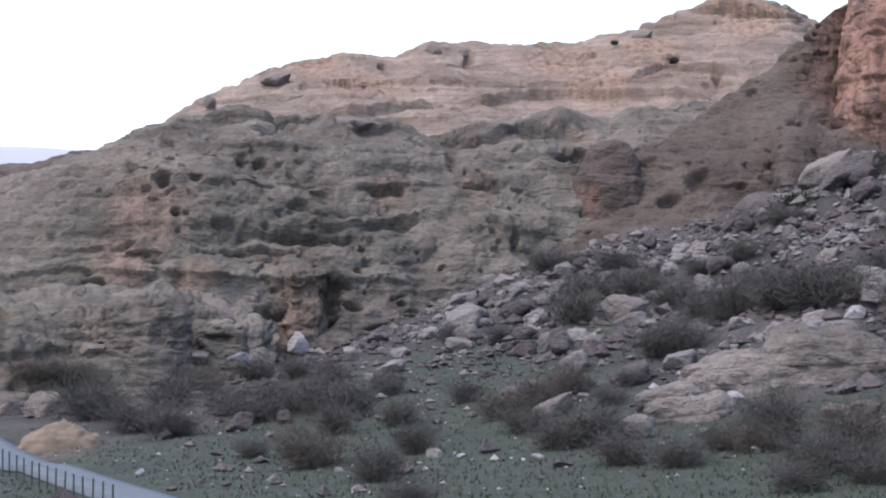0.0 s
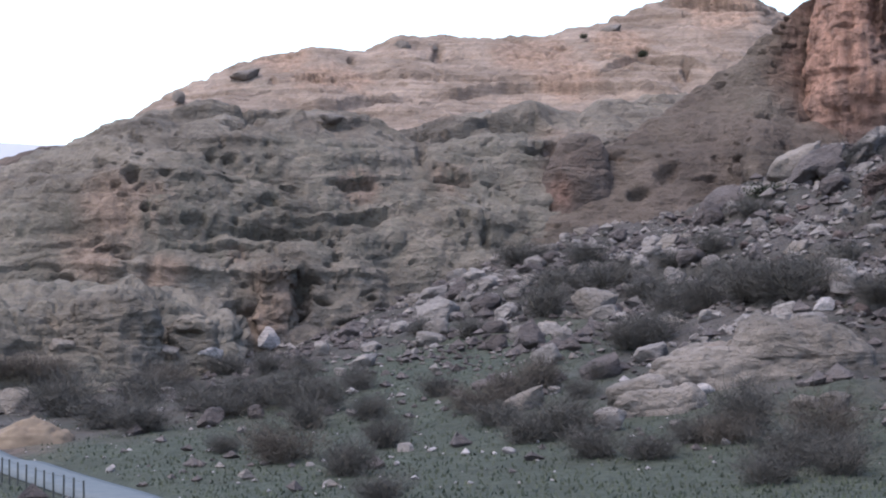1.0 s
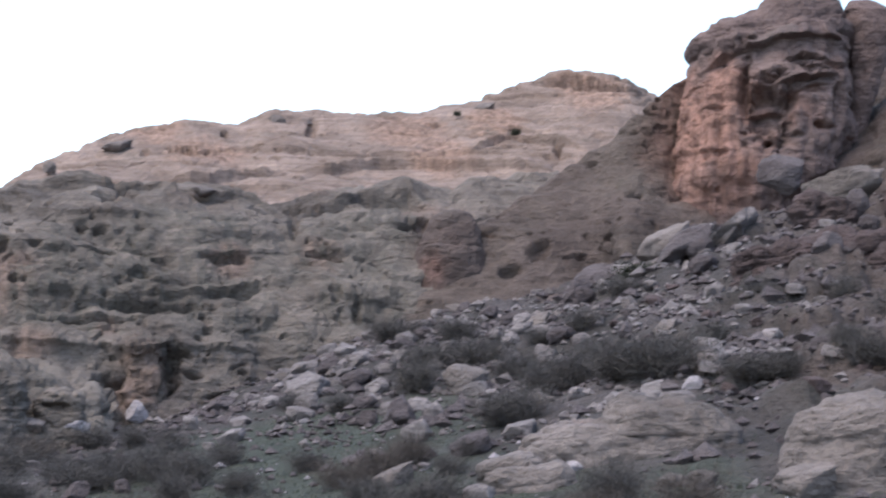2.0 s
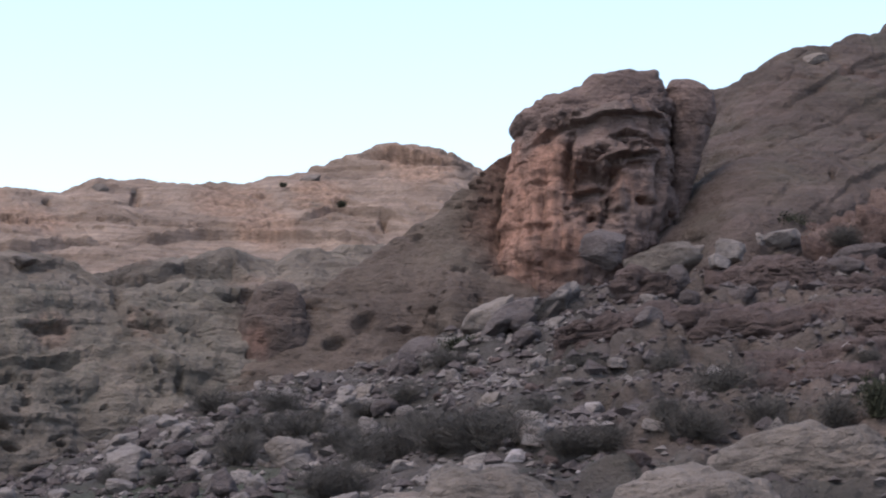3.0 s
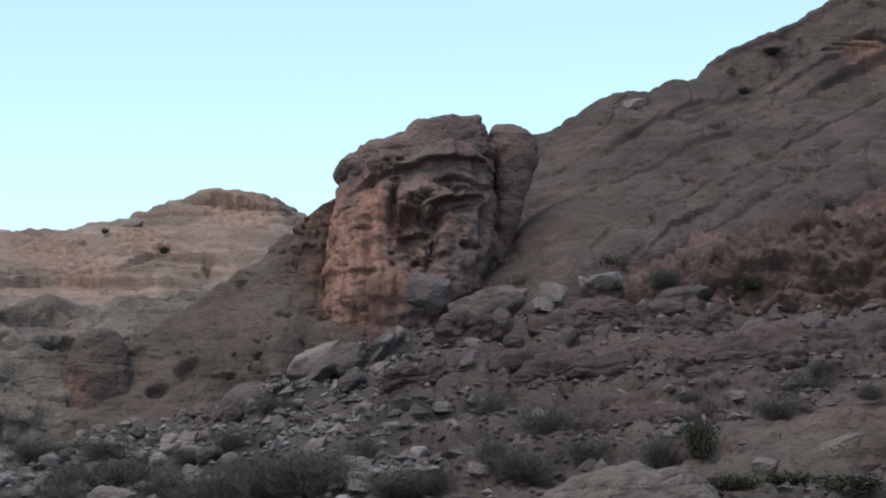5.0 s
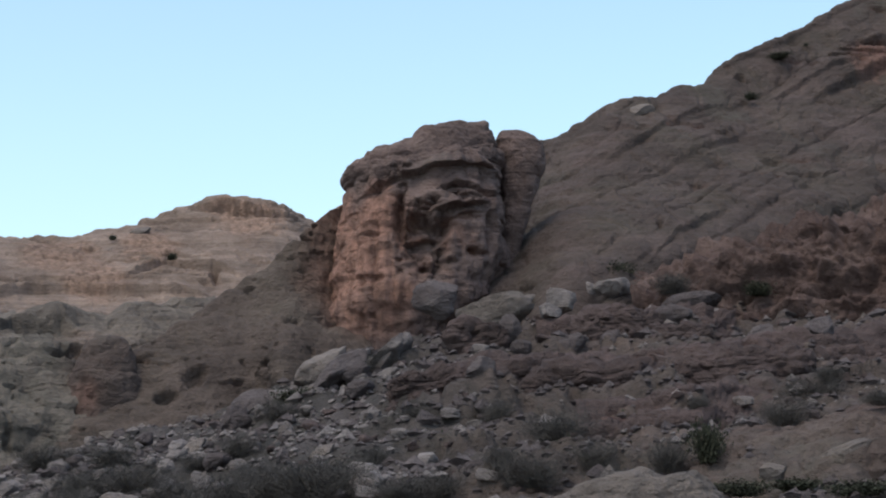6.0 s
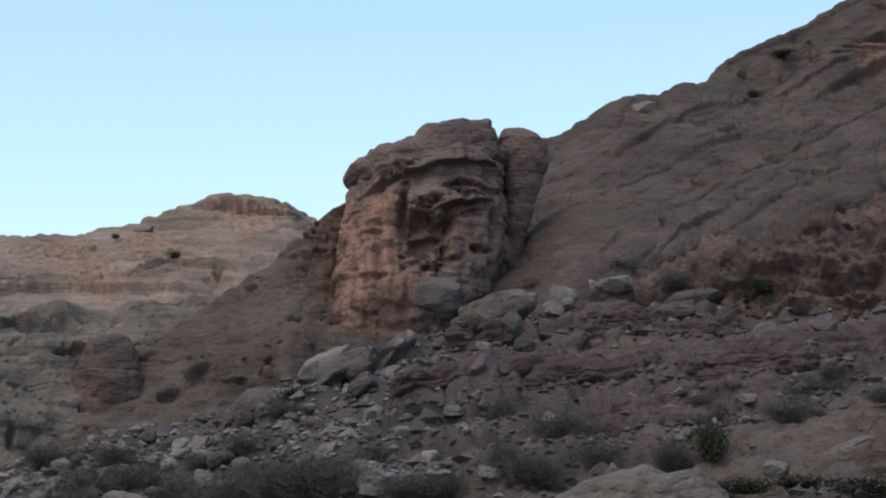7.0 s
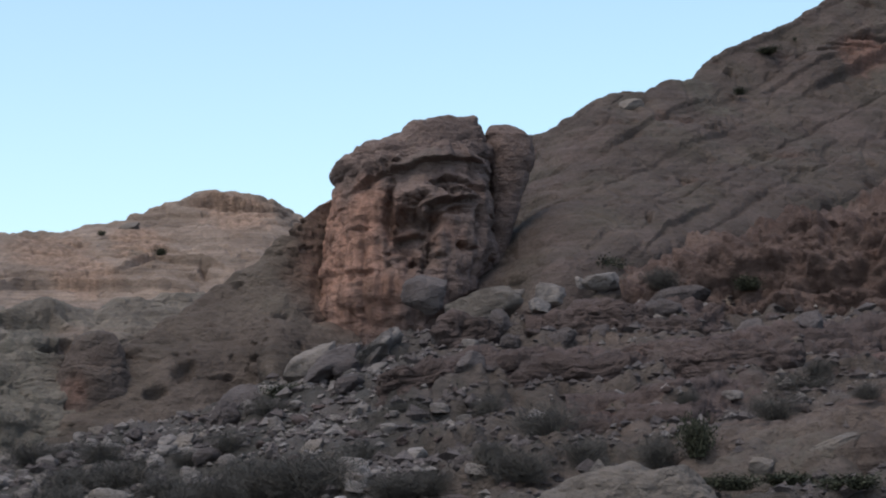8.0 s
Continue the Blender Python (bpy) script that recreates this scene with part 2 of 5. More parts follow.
def soften(table):
    a = np.stack([np.interp(FINE_BEARINGS, BEARINGS, c) for c in table.T], 1)
    a = np.stack([np.interp(FINE_RANGES, RANGES, r) for r in a])
    for axis, w in ((0, 9), (1, 7)):
        pad = [(w, w) if k == axis else (0, 0) for k in (0, 1)]
        a = np.apply_along_axis(lambda v: np.convolve(v, np.ones(2 * w + 1) / (2 * w + 1), "valid"), axis, np.pad(a, pad, "edge"))
    return a


RELIEF = soften(TABLE)


def ground_base(x, y):
    x, y = np.atleast_1d(np.asarray(x, float)), np.atleast_1d(np.asarray(y, float))
    r, b = np.hypot(x, y), np.degrees(np.arctan2(x, y))
    u = np.clip((b - BEARINGS[0]) / (BEARINGS[-1] - BEARINGS[0]), 0, 1) * (len(FINE_BEARINGS) - 1)
    v = np.clip((r - RANGES[0]) / (RANGES[-1] - RANGES[0]), 0, 1) * (len(FINE_RANGES) - 1)
    i, j = np.minimum(u.astype(int), len(FINE_BEARINGS) - 2), np.minimum(v.astype(int), len(FINE_RANGES) - 2)
    fu, fv = u - i, v - j
    z = (RELIEF[i, j] * (1 - fu) + RELIEF[i + 1, j] * fu) * (1 - fv) + (RELIEF[i, j + 1] * (1 - fu) + RELIEF[i + 1, j + 1] * fu) * fv
    off = np.maximum(np.abs(b - np.clip(b, BEARINGS[0], BEARINGS[-1])) - 2, 0)
    side = np.exp(-(off / 25) ** 2)
    bank = 2.8 * np.exp(-(r / 22) ** 2)
    return z * side + bank


ROAD = [(-40.9, 156.6), (-25.3, 119.8), (-21.5, 113.5), (-13.5, 94.6), (-11.3, 83.9), (-8.0, 60.1), (-6.1, 40.1)]
ROAD_HALF = 1.5


def road_gap(x, y):
    """Distance from the road's middle line."""
    best = np.full(np.shape(x), 1e9)
    for (ax, ay), (bx, by) in zip(ROAD, ROAD[1:]):
        ux, uy = bx - ax, by - ay
        f = np.clip(((x - ax) * ux + (y - ay) * uy) / (ux * ux + uy * uy), 0, 1)
        best = np.minimum(best, np.hypot(x - ax - f * ux, y - ay - f * uy))
    return best


def ground(x, y):
    z = ground_base(x, y)
    x, y = np.atleast_1d(np.asarray(x, float)), np.atleast_1d(np.asarray(y, float))
    p = np.stack([x, y, np.zeros_like(x)], 1)
    r = np.hypot(x, y)
    rough = step(r, 70, 125) * (1 - step(r, 300, 500))
    near_road = 1 - step(road_gap(x, y), ROAD_HALF, ROAD_HALF + 2.5)
    rough = rough * (1 - near_road)
    steep = step(z, 2, 14)
    z = z + rough * (fractal(p, 14, 4, 5) * (0.5 + 1.6 * steep) + (lumps(p, 4.5, 3, 8) - 0.4) * (0.15 + 1.1 * steep))
    right = step(np.degrees(np.arctan2(x, y)), 9, 15) * rough
    beds = ((z - 0.16 * x + 1.2 * fractal(p, 20, 3, 91)) / 2.6) % 1.0
    z = z + right * 2.5 * (lumps(p, 6.5, 3, 95) - 0.4)
    z = z + right * 1.7 * (step(beds, 0.0, 0.25) * (1 - beds) - 0.4)
    return z - 0.25 * near_road


GREEN = [
    (1.8, 100.0, 0.9, 9.0),
    (2.8, 88.0, -0.7, 9.0),
    (9.9, 86.4, -0.6, 9.0),
    (16.4, 83.4, -0.4, 9.0),
    (-4.6, 89.9, -0.8, 9.0),
    (5.6, 94.8, 0.1, 13.5),
    (2.2, 120.0, 3.5, 10.5),
    (-0.2, 140.0, 6.1, 10.5),
    (-6.3, 124.8, 2.8, 7.5),
    (-8.7, 111.7, 1.1, 9.0),
    (-14.3, 107.1, 0.7, 10.5),
    (12.2, 95.2, 0.6, 9.0),
    (16.6, 90.5, 0.5, 9.0),
    (-18.6, 106.4, 0.1, 7.5),
    (6.7, 137.8, 6.4, 7.5),
]
RED_SOIL = [
    (-23.0, 121.8, 1.8, 2.6),
    (-21.3, 118.1, 1.3, 2.2),
    (28.4, 198.0, 21.3, 4.0),
]
SECTOR = np.radians(np.linspace(-17, 33, 900))
rest = np.radians(np.concatenate([np.linspace(-180, -20, 60), [-18.5]]))
rest2 = np.radians(np.concatenate([[34.5], np.linspace(37, 180, 56)]))
bearing = np.concatenate([rest, SECTOR, rest2])
dist = np.concatenate([np.linspace(-0.4, 60, 24), np.linspace(62, 84, 14), np.geomspace(85, 235, 330), np.geomspace(240, 420, 24), np.geomspace(480, 4500, 16)])
R, A = np.meshgrid(dist, bearing, indexing="ij")
gx, gy = (R * np.sin(A)).ravel(), (R * np.cos(A)).ravel()
gz = ground(gx, gy)
gp = np.stack([gx, gy, gz], 1)
gright = step(np.degrees(np.arctan2(gx, gy)), 12, 17) * step(gz, 6, 11)
gveg = np.maximum(0.85 * blobs(gp, GREEN, 0.2) * (1 - step(gz, 9, 15)), 0.45 * (1 - step(gz, 8, 16)) * step(fractal(gp, 9, 4, 14), 0.0, 0.5))
gwarm = np.maximum(blobs(gp, RED_SOIL, 0.5), gright * (0.5 + 0.4 * step(fractal(gp, 12, 4, 44), -0.1, 0.4)))
gstain = 0.5 * step(fractal(gp, 6, 3, 33), 0.1, 0.5)
ground_ob = new("ground", sheet_mesh("ground", gp.reshape(*R.shape, 3)[::-1], SCREE, {
    key: v.reshape(R.shape)[::-1] for key, v in (("veg", gveg), ("warm", gwarm), ("stain", gstain))}))
tagged(ground_ob, "stony hillside with thin green grass and grey scree", "hillside", kind="structure")


# ---- the rock masses ----
def skirted(rails, drop=5.0):
    """The rails, with one more below the last, sunk into the ground."""
    return list(rails) + [[(x * 0.997, y * 0.997, z - drop) for x, y, z in rails[-1]]]


def layered(p, warp, bed, seed, block=22.0):
    """Beds of uneven thickness, each standing out by its own amount along the face, parted by notches and upright joints."""
    u = warp / bed + 0.5 * grain(np.stack([0 * warp, 0 * warp + 0.37, warp / (bed * 2.7)], 1), seed)
    k = np.floor(u)
    f = u - k
    out = [grain(np.stack([p[:, 0] / block, p[:, 1] / block, (k + j) * 7.313 + 0.5], 1), seed + 1) for j in (0, 1)]
    d = 1.5 * (out[0] + (out[1] - out[0]) * step(f, 0.9, 1.0))
    d = d + 0.3 * (1 - ((f - 0.5) / 0.5) ** 2) - 0.55 * np.exp(-((f - 0.95) / 0.06) ** 2) * step(out[0] - out[1], -0.5, 0.3)
    joint = np.abs(grain(np.stack([p[:, 0] / (block * 0.3), p[:, 1] / (block * 0.3), k * 3.17 + 0.5], 1), seed + 2))
    return d - 0.3 * np.exp(-(joint / 0.06) ** 2)


def lipped(p, lips):
    """Overhanging lips along lines of points (x, y, z): rock stands out above each and falls back below it."""
    d = np.zeros(len(p))
    b, wave = np.arctan2(p[:, 0], p[:, 1]), 0.7 * fractal(p, 6, 3, 66)
    for points, out, reach in lips:
        q = np.array(points)
        pb = np.arctan2(q[:, 0], q[:, 1])
        s = p[:, 2] - np.interp(b, pb, q[:, 2]) - wave
        ends = step(b, pb[0] - 0.004, pb[0] + 0.014) * (1 - step(b, pb[-1] - 0.014, pb[-1] + 0.004))
        d += ends * out * (step(s, -0.12, 0.18) * np.exp(-np.maximum(s, 0) / reach) - 0.9 * (1 - step(s, -0.3, 0.0)) * np.exp(np.minimum(s, 0) / (reach * 0.7)))
    return d


def rock_mass(name, grid, material, bulge, ledge, pocket, seed, warm=(), veg=(), stains=(), holes=(), wrap=False, flute=0.0, veg_all=0.0, warm_all=0.0, sign=1, lump=9.0, bed=3.4, dip=0.0, lips=(), block=22.0):
    n = facing(grid, wrap) * sign
    p, n = grid.reshape(-1, 3), n.reshape(-1, 3)
    warp = p[:, 2] + dip * p[:, 0] + 1.6 * fractal(p, 22, 3, seed) + 0.4 * fractal(p, 5, 3, seed + 3)
    patch = step(fractal(p, 16, 3, seed + 20), -0.25, 0.3)
    d = bulge * (lumps(p, lump, 3, seed + 30, (1.3, 1.3, 0.9)) - 0.45) * 0.8
    if flute:
        d = d + flute * (lumps(p, 3.2, 3, seed + 90, (1, 1, 6)) - 0.4)
    d = d + bulge * 0.6 * fractal(p, lump * 3, 3, seed + 34)
    d = d + ledge * layered(p, warp, bed, seed + 7, block) + 0.34 * ledge * layered(p, warp, bed * 0.31, seed + 13, block * 0.4) * (0.35 + 0.65 * patch)
    pits = step(fractal(p, 2.6, 3, seed + 40, stretch=(2.0, 2.0, 0.7)), 0.22, 0.4) * step(fractal(p, 18, 2, seed + 44), -0.15, 0.25)
    cups = step(fractal(p, 1.2, 2, seed + 47, stretch=(1.3, 1.3, 0.9)), 0.3, 0.45) * step(fractal(p, 10, 2, seed + 48), -0.1, 0.25)
    cut = carve(p, holes) if len(holes) else 0
    d = d - pocket * pits - cut + (0.12 + 0.11 * bulge) * fractal(p, 1.7, 3, seed + 50) - 0.45 * pocket * cups
    if len(lips):
        d = d + lipped(p, lips)
    q = p + n * d[:, None]
    w = blobs(q, warm) if len(warm) else np.zeros(len(q))
    w = np.clip(w + warm_all * step(fractal(q, 14, 4, seed + 60, stretch=(1.4, 1.4, 0.6)), 0.0, 0.45) + 0.35 * pits, 0, 1)
    v = blobs(q, veg) if len(veg) else np.zeros(len(q))
    v = np.clip(v + veg_all * (0.4 + 0.6 * step(fractal(q, 11, 4, seed + 70), -0.2, 0.4)), 0, 1)
    s = blobs(q, stains) if len(stains) else np.zeros(len(q))
    s = np.clip(0.8 * s + 0.7 * step(fractal(q, 12, 4, seed + 80, stretch=(0.8, 0.8, 1.6)), 0.1, 0.5), 0, 1)
    return sheet_mesh(name, q.reshape(grid.shape), material, {"warm": w, "veg": v, "stain": s}, wrap)


CLIFF_BACK = [(-77.9, 271.0, 24.8), (-63.3, 272.8, 28.1), (-50.9, 275.3, 31.0), (-42.0, 276.8, 34.8), (-35.2, 277.8, 36.6), (-23.8, 281.0, 37.9), (-11.4, 283.8, 38.0), (-0.3, 288.0, 36.8), (9.4, 289.8, 38.2), (19.2, 292.4, 38.3), (32.9, 298.2, 40.8), (46.4, 304.5, 44.5)]
CLIFF_CREST = [(-61.3, 213.4, 21.8), (-49.7, 214.3, 25.1), (-40.0, 216.3, 28.0), (-33.0, 217.5, 31.8), (-27.6, 218.3, 33.6), (-18.8, 221.2, 34.9), (-9.0, 223.8, 35.0), (-0.3, 228.0, 33.8), (7.4, 229.9, 35.2), (15.3, 232.5, 35.3), (26.4, 238.5, 37.8), (37.4, 245.2, 41.5)]
CLIFF_SHOULDER = [(-58.2, 202.8, 18.6), (-47.2, 203.6, 21.0), (-38.0, 205.5, 24.0), (-31.3, 206.6, 27.6), (-26.2, 207.3, 29.3), (-17.8, 210.2, 30.3), (-8.5, 212.8, 29.9), (-0.2, 217.0, 29.0), (7.1, 218.9, 30.6), (14.6, 221.5, 31.0), (25.1, 227.6, 32.5), (35.7, 234.3, 35.3)]
CLIFF_MIDDLE = [(-56.5, 197.1, 13.9), (-45.7, 197.8, 15.0), (-36.8, 199.6, 17.9), (-30.3, 200.7, 20.7), (-25.4, 201.4, 21.3), (-17.3, 204.3, 21.9), (-8.3, 206.8, 21.8), (-0.2, 211.0, 22.2), (6.9, 212.9, 23.5), (14.1, 215.5, 24.9), (24.4, 221.7, 26.1), (34.7, 228.4, 27.4)]
CLIFF_LOW = [(-55.3, 193.2, 9.4), (-44.8, 193.9, 10.5), (-36.0, 195.7, 12.7), (-29.7, 196.8, 16.0), (-24.9, 197.4, 16.6), (-16.9, 200.3, 17.9), (-8.1, 202.8, 18.6), (-0.2, 207.0, 20.1), (6.7, 208.9, 20.8), (13.9, 211.5, 21.6), (24.0, 217.7, 22.1), (34.1, 224.4, 23.3)]
CLIFF_FOOT = [(-52.9, 185.6, -4.1), (-42.8, 186.1, -3.1), (-34.4, 187.9, -2.1), (-28.3, 188.9, -0.6), (-23.7, 189.5, 0.4), (-16.1, 192.3, 1.4), (-7.8, 194.8, 4.1), (-0.2, 199.0, 5.1), (6.4, 200.9, 8.5), (13.3, 203.6, 11.9), (23.0, 209.7, 13.3), (32.8, 216.5, 14.8)]
RIDGE_BACK = [(-74.8, 392.9, 28.0), (-56.4, 401.1, 36.5), (-47.1, 407.3, 41.3), (-38.5, 413.2, 46.3), (-26.2, 419.2, 49.9), (-18.6, 419.6, 51.4), (-10.0, 424.9, 51.8), (-1.7, 425.0, 53.5), (11.5, 429.8, 53.5), (26.2, 434.2, 55.8), (38.7, 438.3, 58.7), (52.7, 441.9, 62.0), (63.1, 445.6, 65.3), (74.1, 443.9, 64.7), (82.2, 447.5, 62.8), (97.5, 449.5, 56.9)]
RIDGE_CREST = [(-61.7, 324.2, 40.0), (-46.6, 331.7, 48.5), (-39.0, 337.8, 53.3), (-32.0, 343.5, 58.3), (-21.9, 349.3, 61.9), (-15.5, 349.7, 63.4), (-8.3, 354.9, 63.8), (-1.4, 355.0, 66.2), (9.7, 359.9, 66.2), (22.0, 364.3, 68.5), (32.6, 368.6, 71.4), (44.4, 372.4, 74.0), (53.3, 376.2, 77.3), (62.5, 374.8, 76.7), (69.5, 378.7, 74.8), (82.7, 381.1, 68.9)]
RIDGE_MIDDLE = [(-56.1, 294.7, 35.8), (-42.4, 302.0, 40.8), (-35.5, 308.0, 44.5), (-29.2, 313.6, 47.5), (-20.0, 319.4, 49.2), (-14.2, 319.7, 49.6), (-7.6, 324.9, 50.4), (-1.3, 325.0, 50.9), (8.8, 329.9, 52.5), (20.2, 334.4, 53.6), (29.9, 338.7, 55.7), (40.8, 342.6, 59.2), (49.0, 346.6, 62.2), (57.5, 345.2, 61.5), (64.0, 349.2, 61.2), (76.2, 351.8, 57.7)]
RIDGE_FOOT = [(-49.5, 260.3, 29.2), (-37.5, 267.4, 32.9), (-31.5, 273.2, 35.0), (-25.9, 278.8, 36.4), (-17.7, 284.4, 37.1), (-12.6, 284.7, 37.5), (-6.8, 289.9, 38.1), (-1.1, 290.0, 38.1), (7.9, 294.9, 39.1), (18.0, 299.5, 40.1), (26.8, 303.8, 41.4), (36.5, 307.8, 43.2), (44.0, 311.9, 44.6), (51.6, 310.7, 44.5), (57.6, 314.8, 45.0), (68.7, 317.7, 44.5)]
SPUR_BACK = [(13.5, 241.6, 2.4), (16.0, 243.5, 4.5), (18.9, 246.3, 8.2), (24.0, 248.8, 12.5), (29.1, 251.3, 15.4), (35.8, 253.5, 19.3), (47.5, 256, 26.9), (51, 257, 30), (54, 257, 32), (57, 257, 33)]
SPUR_CREST = [(11.8, 211.7, 20.4), (14.0, 213.5, 22.5), (16.6, 216.4, 26.2), (21.1, 219.0, 30.5), (25.7, 221.5, 33.4), (31.6, 223.8, 37.3), (37.7, 223.8, 41.7), (41.7, 224.2, 46.0), (44.3, 224.7, 47.7), (48.0, 226.0, 48.6)]
SPUR_MIDDLE = [(11.6, 208.7, 19.1), (14.3, 209.5, 20.9), (18.0, 211.2, 22.8), (22.8, 212.8, 25.0), (27.8, 214.2, 27.2), (32.9, 216.5, 29.9), (36.7, 217.9, 34.6), (40.6, 220.3, 35.7), (43.9, 222.2, 36.0), (47.6, 224.0, 36.0)]
SPUR_FOOT = [(11.4, 204.7, 15.4), (14.5, 204.5, 17.0), (18.6, 205.2, 17.7), (23.7, 205.6, 17.7), (29.1, 207.0, 18.9), (34.1, 209.2, 20.8), (34.5, 205.1, 24.3), (37.9, 205.5, 23.2), (41.3, 205.9, 22.7), (44.7, 207.2, 22.9)]
HILL_BACK = [(88.4, 342.8, 62.2), (97.0, 336.3, 63.2), (100.1, 329.1, 63.7), (103.9, 324.8, 64.1), (112.7, 326.1, 69.4), (118.3, 327.3, 70.7), (126.2, 328.6, 72.4), (135.9, 331.2, 76.3), (145.8, 333.5, 80.3), (153.6, 335.5, 83.8), (164.2, 338.2, 89.6), (174.5, 339.8, 94.0), (193.5, 343.2, 102.6), (213.8, 345.2, 111.3)]
HILL_CREST = [(68.5, 265.3, 60.2), (74.9, 259.4, 61.2), (76.8, 252.6, 61.7), (79.5, 248.6, 62.7), (86.5, 250.5, 67.4), (91.1, 252.0, 68.7), (97.5, 253.9, 70.4), (105.5, 257.2, 75.2), (113.8, 260.2, 79.2), (120.3, 262.8, 82.7), (129.3, 266.3, 88.5), (138.0, 268.6, 92.6), (154.2, 273.5, 101.2), (171.7, 277.1, 109.3)]
HILL_UPPER = [(65.6, 254.7, 53.9), (71.7, 248.9, 54.4), (73.5, 242.1, 54.3), (76.0, 238.2, 55.0), (82.8, 240.1, 59.2), (87.2, 241.8, 60.9), (93.4, 243.7, 62.8), (101.1, 247.1, 66.0), (109.1, 250.3, 69.1), (115.4, 252.9, 71.8), (124.1, 256.6, 75.9), (132.5, 259.1, 79.6), (148.3, 264.2, 86.7), (165.2, 268.2, 94.0)]
HILL_MIDDLE = [(61.8, 240.2, 46.1), (67.4, 234.5, 46.7), (69.0, 227.8, 46.2), (71.3, 223.9, 46.6), (77.6, 226.0, 49.2), (81.8, 227.7, 50.6), (87.8, 229.8, 52.6), (95.2, 233.3, 55.3), (102.8, 236.6, 57.9), (108.8, 239.4, 60.3), (117.1, 243.3, 63.3), (125.2, 246.0, 66.2), (140.4, 251.5, 72.1), (156.7, 255.8, 78.0)]
HILL_LOW = [(56.7, 220.8, 37.6), (61.7, 215.3, 37.5), (63.0, 208.7, 36.8), (65.0, 204.9, 36.9), (70.9, 207.2, 38.6), (74.8, 209.0, 39.6), (80.3, 211.2, 41.0), (87.3, 215.0, 43.0), (94.4, 218.5, 45.1), (100.1, 221.4, 46.8), (108.0, 225.5, 49.5), (115.6, 228.4, 51.3), (130.0, 234.4, 55.4), (145.5, 239.3, 59.9)]
HILL_FOOT = [(53.4, 209.3, 24.3), (58.1, 203.9, 24.4), (59.2, 197.3, 24.1), (61.1, 193.6, 24.3), (66.7, 196.0, 25.7), (70.4, 197.8, 26.5), (75.6, 200.2, 27.6), (82.3, 204.0, 29.3), (89.2, 207.7, 31.1), (94.6, 210.7, 32.5), (102.2, 214.9, 34.7), (109.5, 218.0, 36.2), (123.4, 224.3, 39.7), (138.4, 229.5, 43.6)]
LEDGE_BACK = [(74.8, 211.1, 37.1), (77.4, 209.1, 38.0), (82.9, 206.0, 39.5), (88.2, 202.6, 41.6), (93.3, 199.2, 42.7), (99.3, 195.2, 43.6), (108.2, 189.2, 45.6)]
LEDGE_TOP = [(69.5, 196.1, 34.1), (71.9, 194.1, 35.0), (76.9, 191.1, 36.5), (81.8, 188.0, 38.6), (86.6, 184.7, 39.7), (92.0, 181.0, 40.6), (100.3, 175.3, 42.6)]
LEDGE_FACE = [(68.4, 193.2, 32.3), (70.7, 191.3, 32.3), (75.7, 188.4, 33.1), (80.4, 185.3, 34.1), (85.1, 182.1, 35.1), (90.4, 178.4, 35.7), (98.5, 172.9, 37.1)]
LEDGE_FOOT = [(66.9, 189.5, 26.9), (69.2, 187.7, 26.2), (73.9, 184.8, 25.9), (78.5, 181.8, 25.8), (83.0, 178.7, 25.8), (88.2, 175.0, 26.5), (96.0, 169.7, 27.5)]
BENCH_BACK = [(47.4, 132.8, 11.8), (49.6, 132.0, 12.8), (54.3, 131.2, 14.0), (58.3, 130.6, 15.0), (61.1, 129.3, 15.7), (64.6, 128.7, 16.8), (71.2, 126.3, 18.5)]
BENCH_TOP = [(44.0, 123.4, 10.8), (46.1, 122.6, 11.8), (50.5, 122.0, 13.0), (54.2, 121.5, 14.0), (56.8, 120.3, 14.7), (60.1, 119.8, 15.8), (66.3, 117.6, 17.5)]
BENCH_FACE = [(42.9, 120.6, 9.1), (44.9, 119.9, 10.1), (49.2, 119.2, 11.2), (52.9, 118.8, 12.2), (55.5, 117.6, 12.9), (58.7, 117.1, 13.9), (64.8, 115.0, 15.6)]
BENCH_FOOT = [(41.5, 116.8, 6.8), (43.5, 116.1, 7.7), (47.6, 115.6, 8.8), (51.2, 115.1, 9.7), (53.6, 114.0, 10.4), (56.8, 113.6, 11.4), (62.7, 111.6, 13.0)]
FOOT_BACK = [(-48.3, 180.7, 13.2), (-39.9, 183.7, 13.5), (-34.4, 186.9, 13.9), (-30.5, 188.5, 14.2), (-25.7, 191.3, 13.6), (-21.7, 193.8, 12.6), (-18.1, 196.2, 11.9), (-16.1, 198.3, 10.0)]
FOOT_TOP = [(-42.6, 159.4, 11.2), (-35.2, 162.2, 11.5), (-30.4, 165.2, 11.9), (-27.0, 166.8, 12.2), (-22.7, 169.5, 11.6), (-19.2, 171.9, 10.6), (-16.1, 174.3, 9.9), (-14.3, 176.4, 8.0)]
FOOT_FACE = [(-41.5, 155.6, 8.4), (-34.4, 158.3, 8.7), (-29.6, 161.3, 8.6), (-26.3, 162.9, 9.1), (-22.2, 165.5, 8.7), (-18.8, 168.0, 8.5), (-15.7, 170.3, 8.1), (-14.0, 172.4, 6.9)]
FOOT_BASE = [(-39.3, 147.9, -2.4), (-32.5, 150.5, -2.1), (-28.1, 153.5, -1.8), (-24.9, 155.0, -1.0), (-21.0, 157.6, -0.2), (-17.8, 160.0, 0.6), (-15.0, 162.3, 1.4), (-13.3, 164.5, 1.8)]
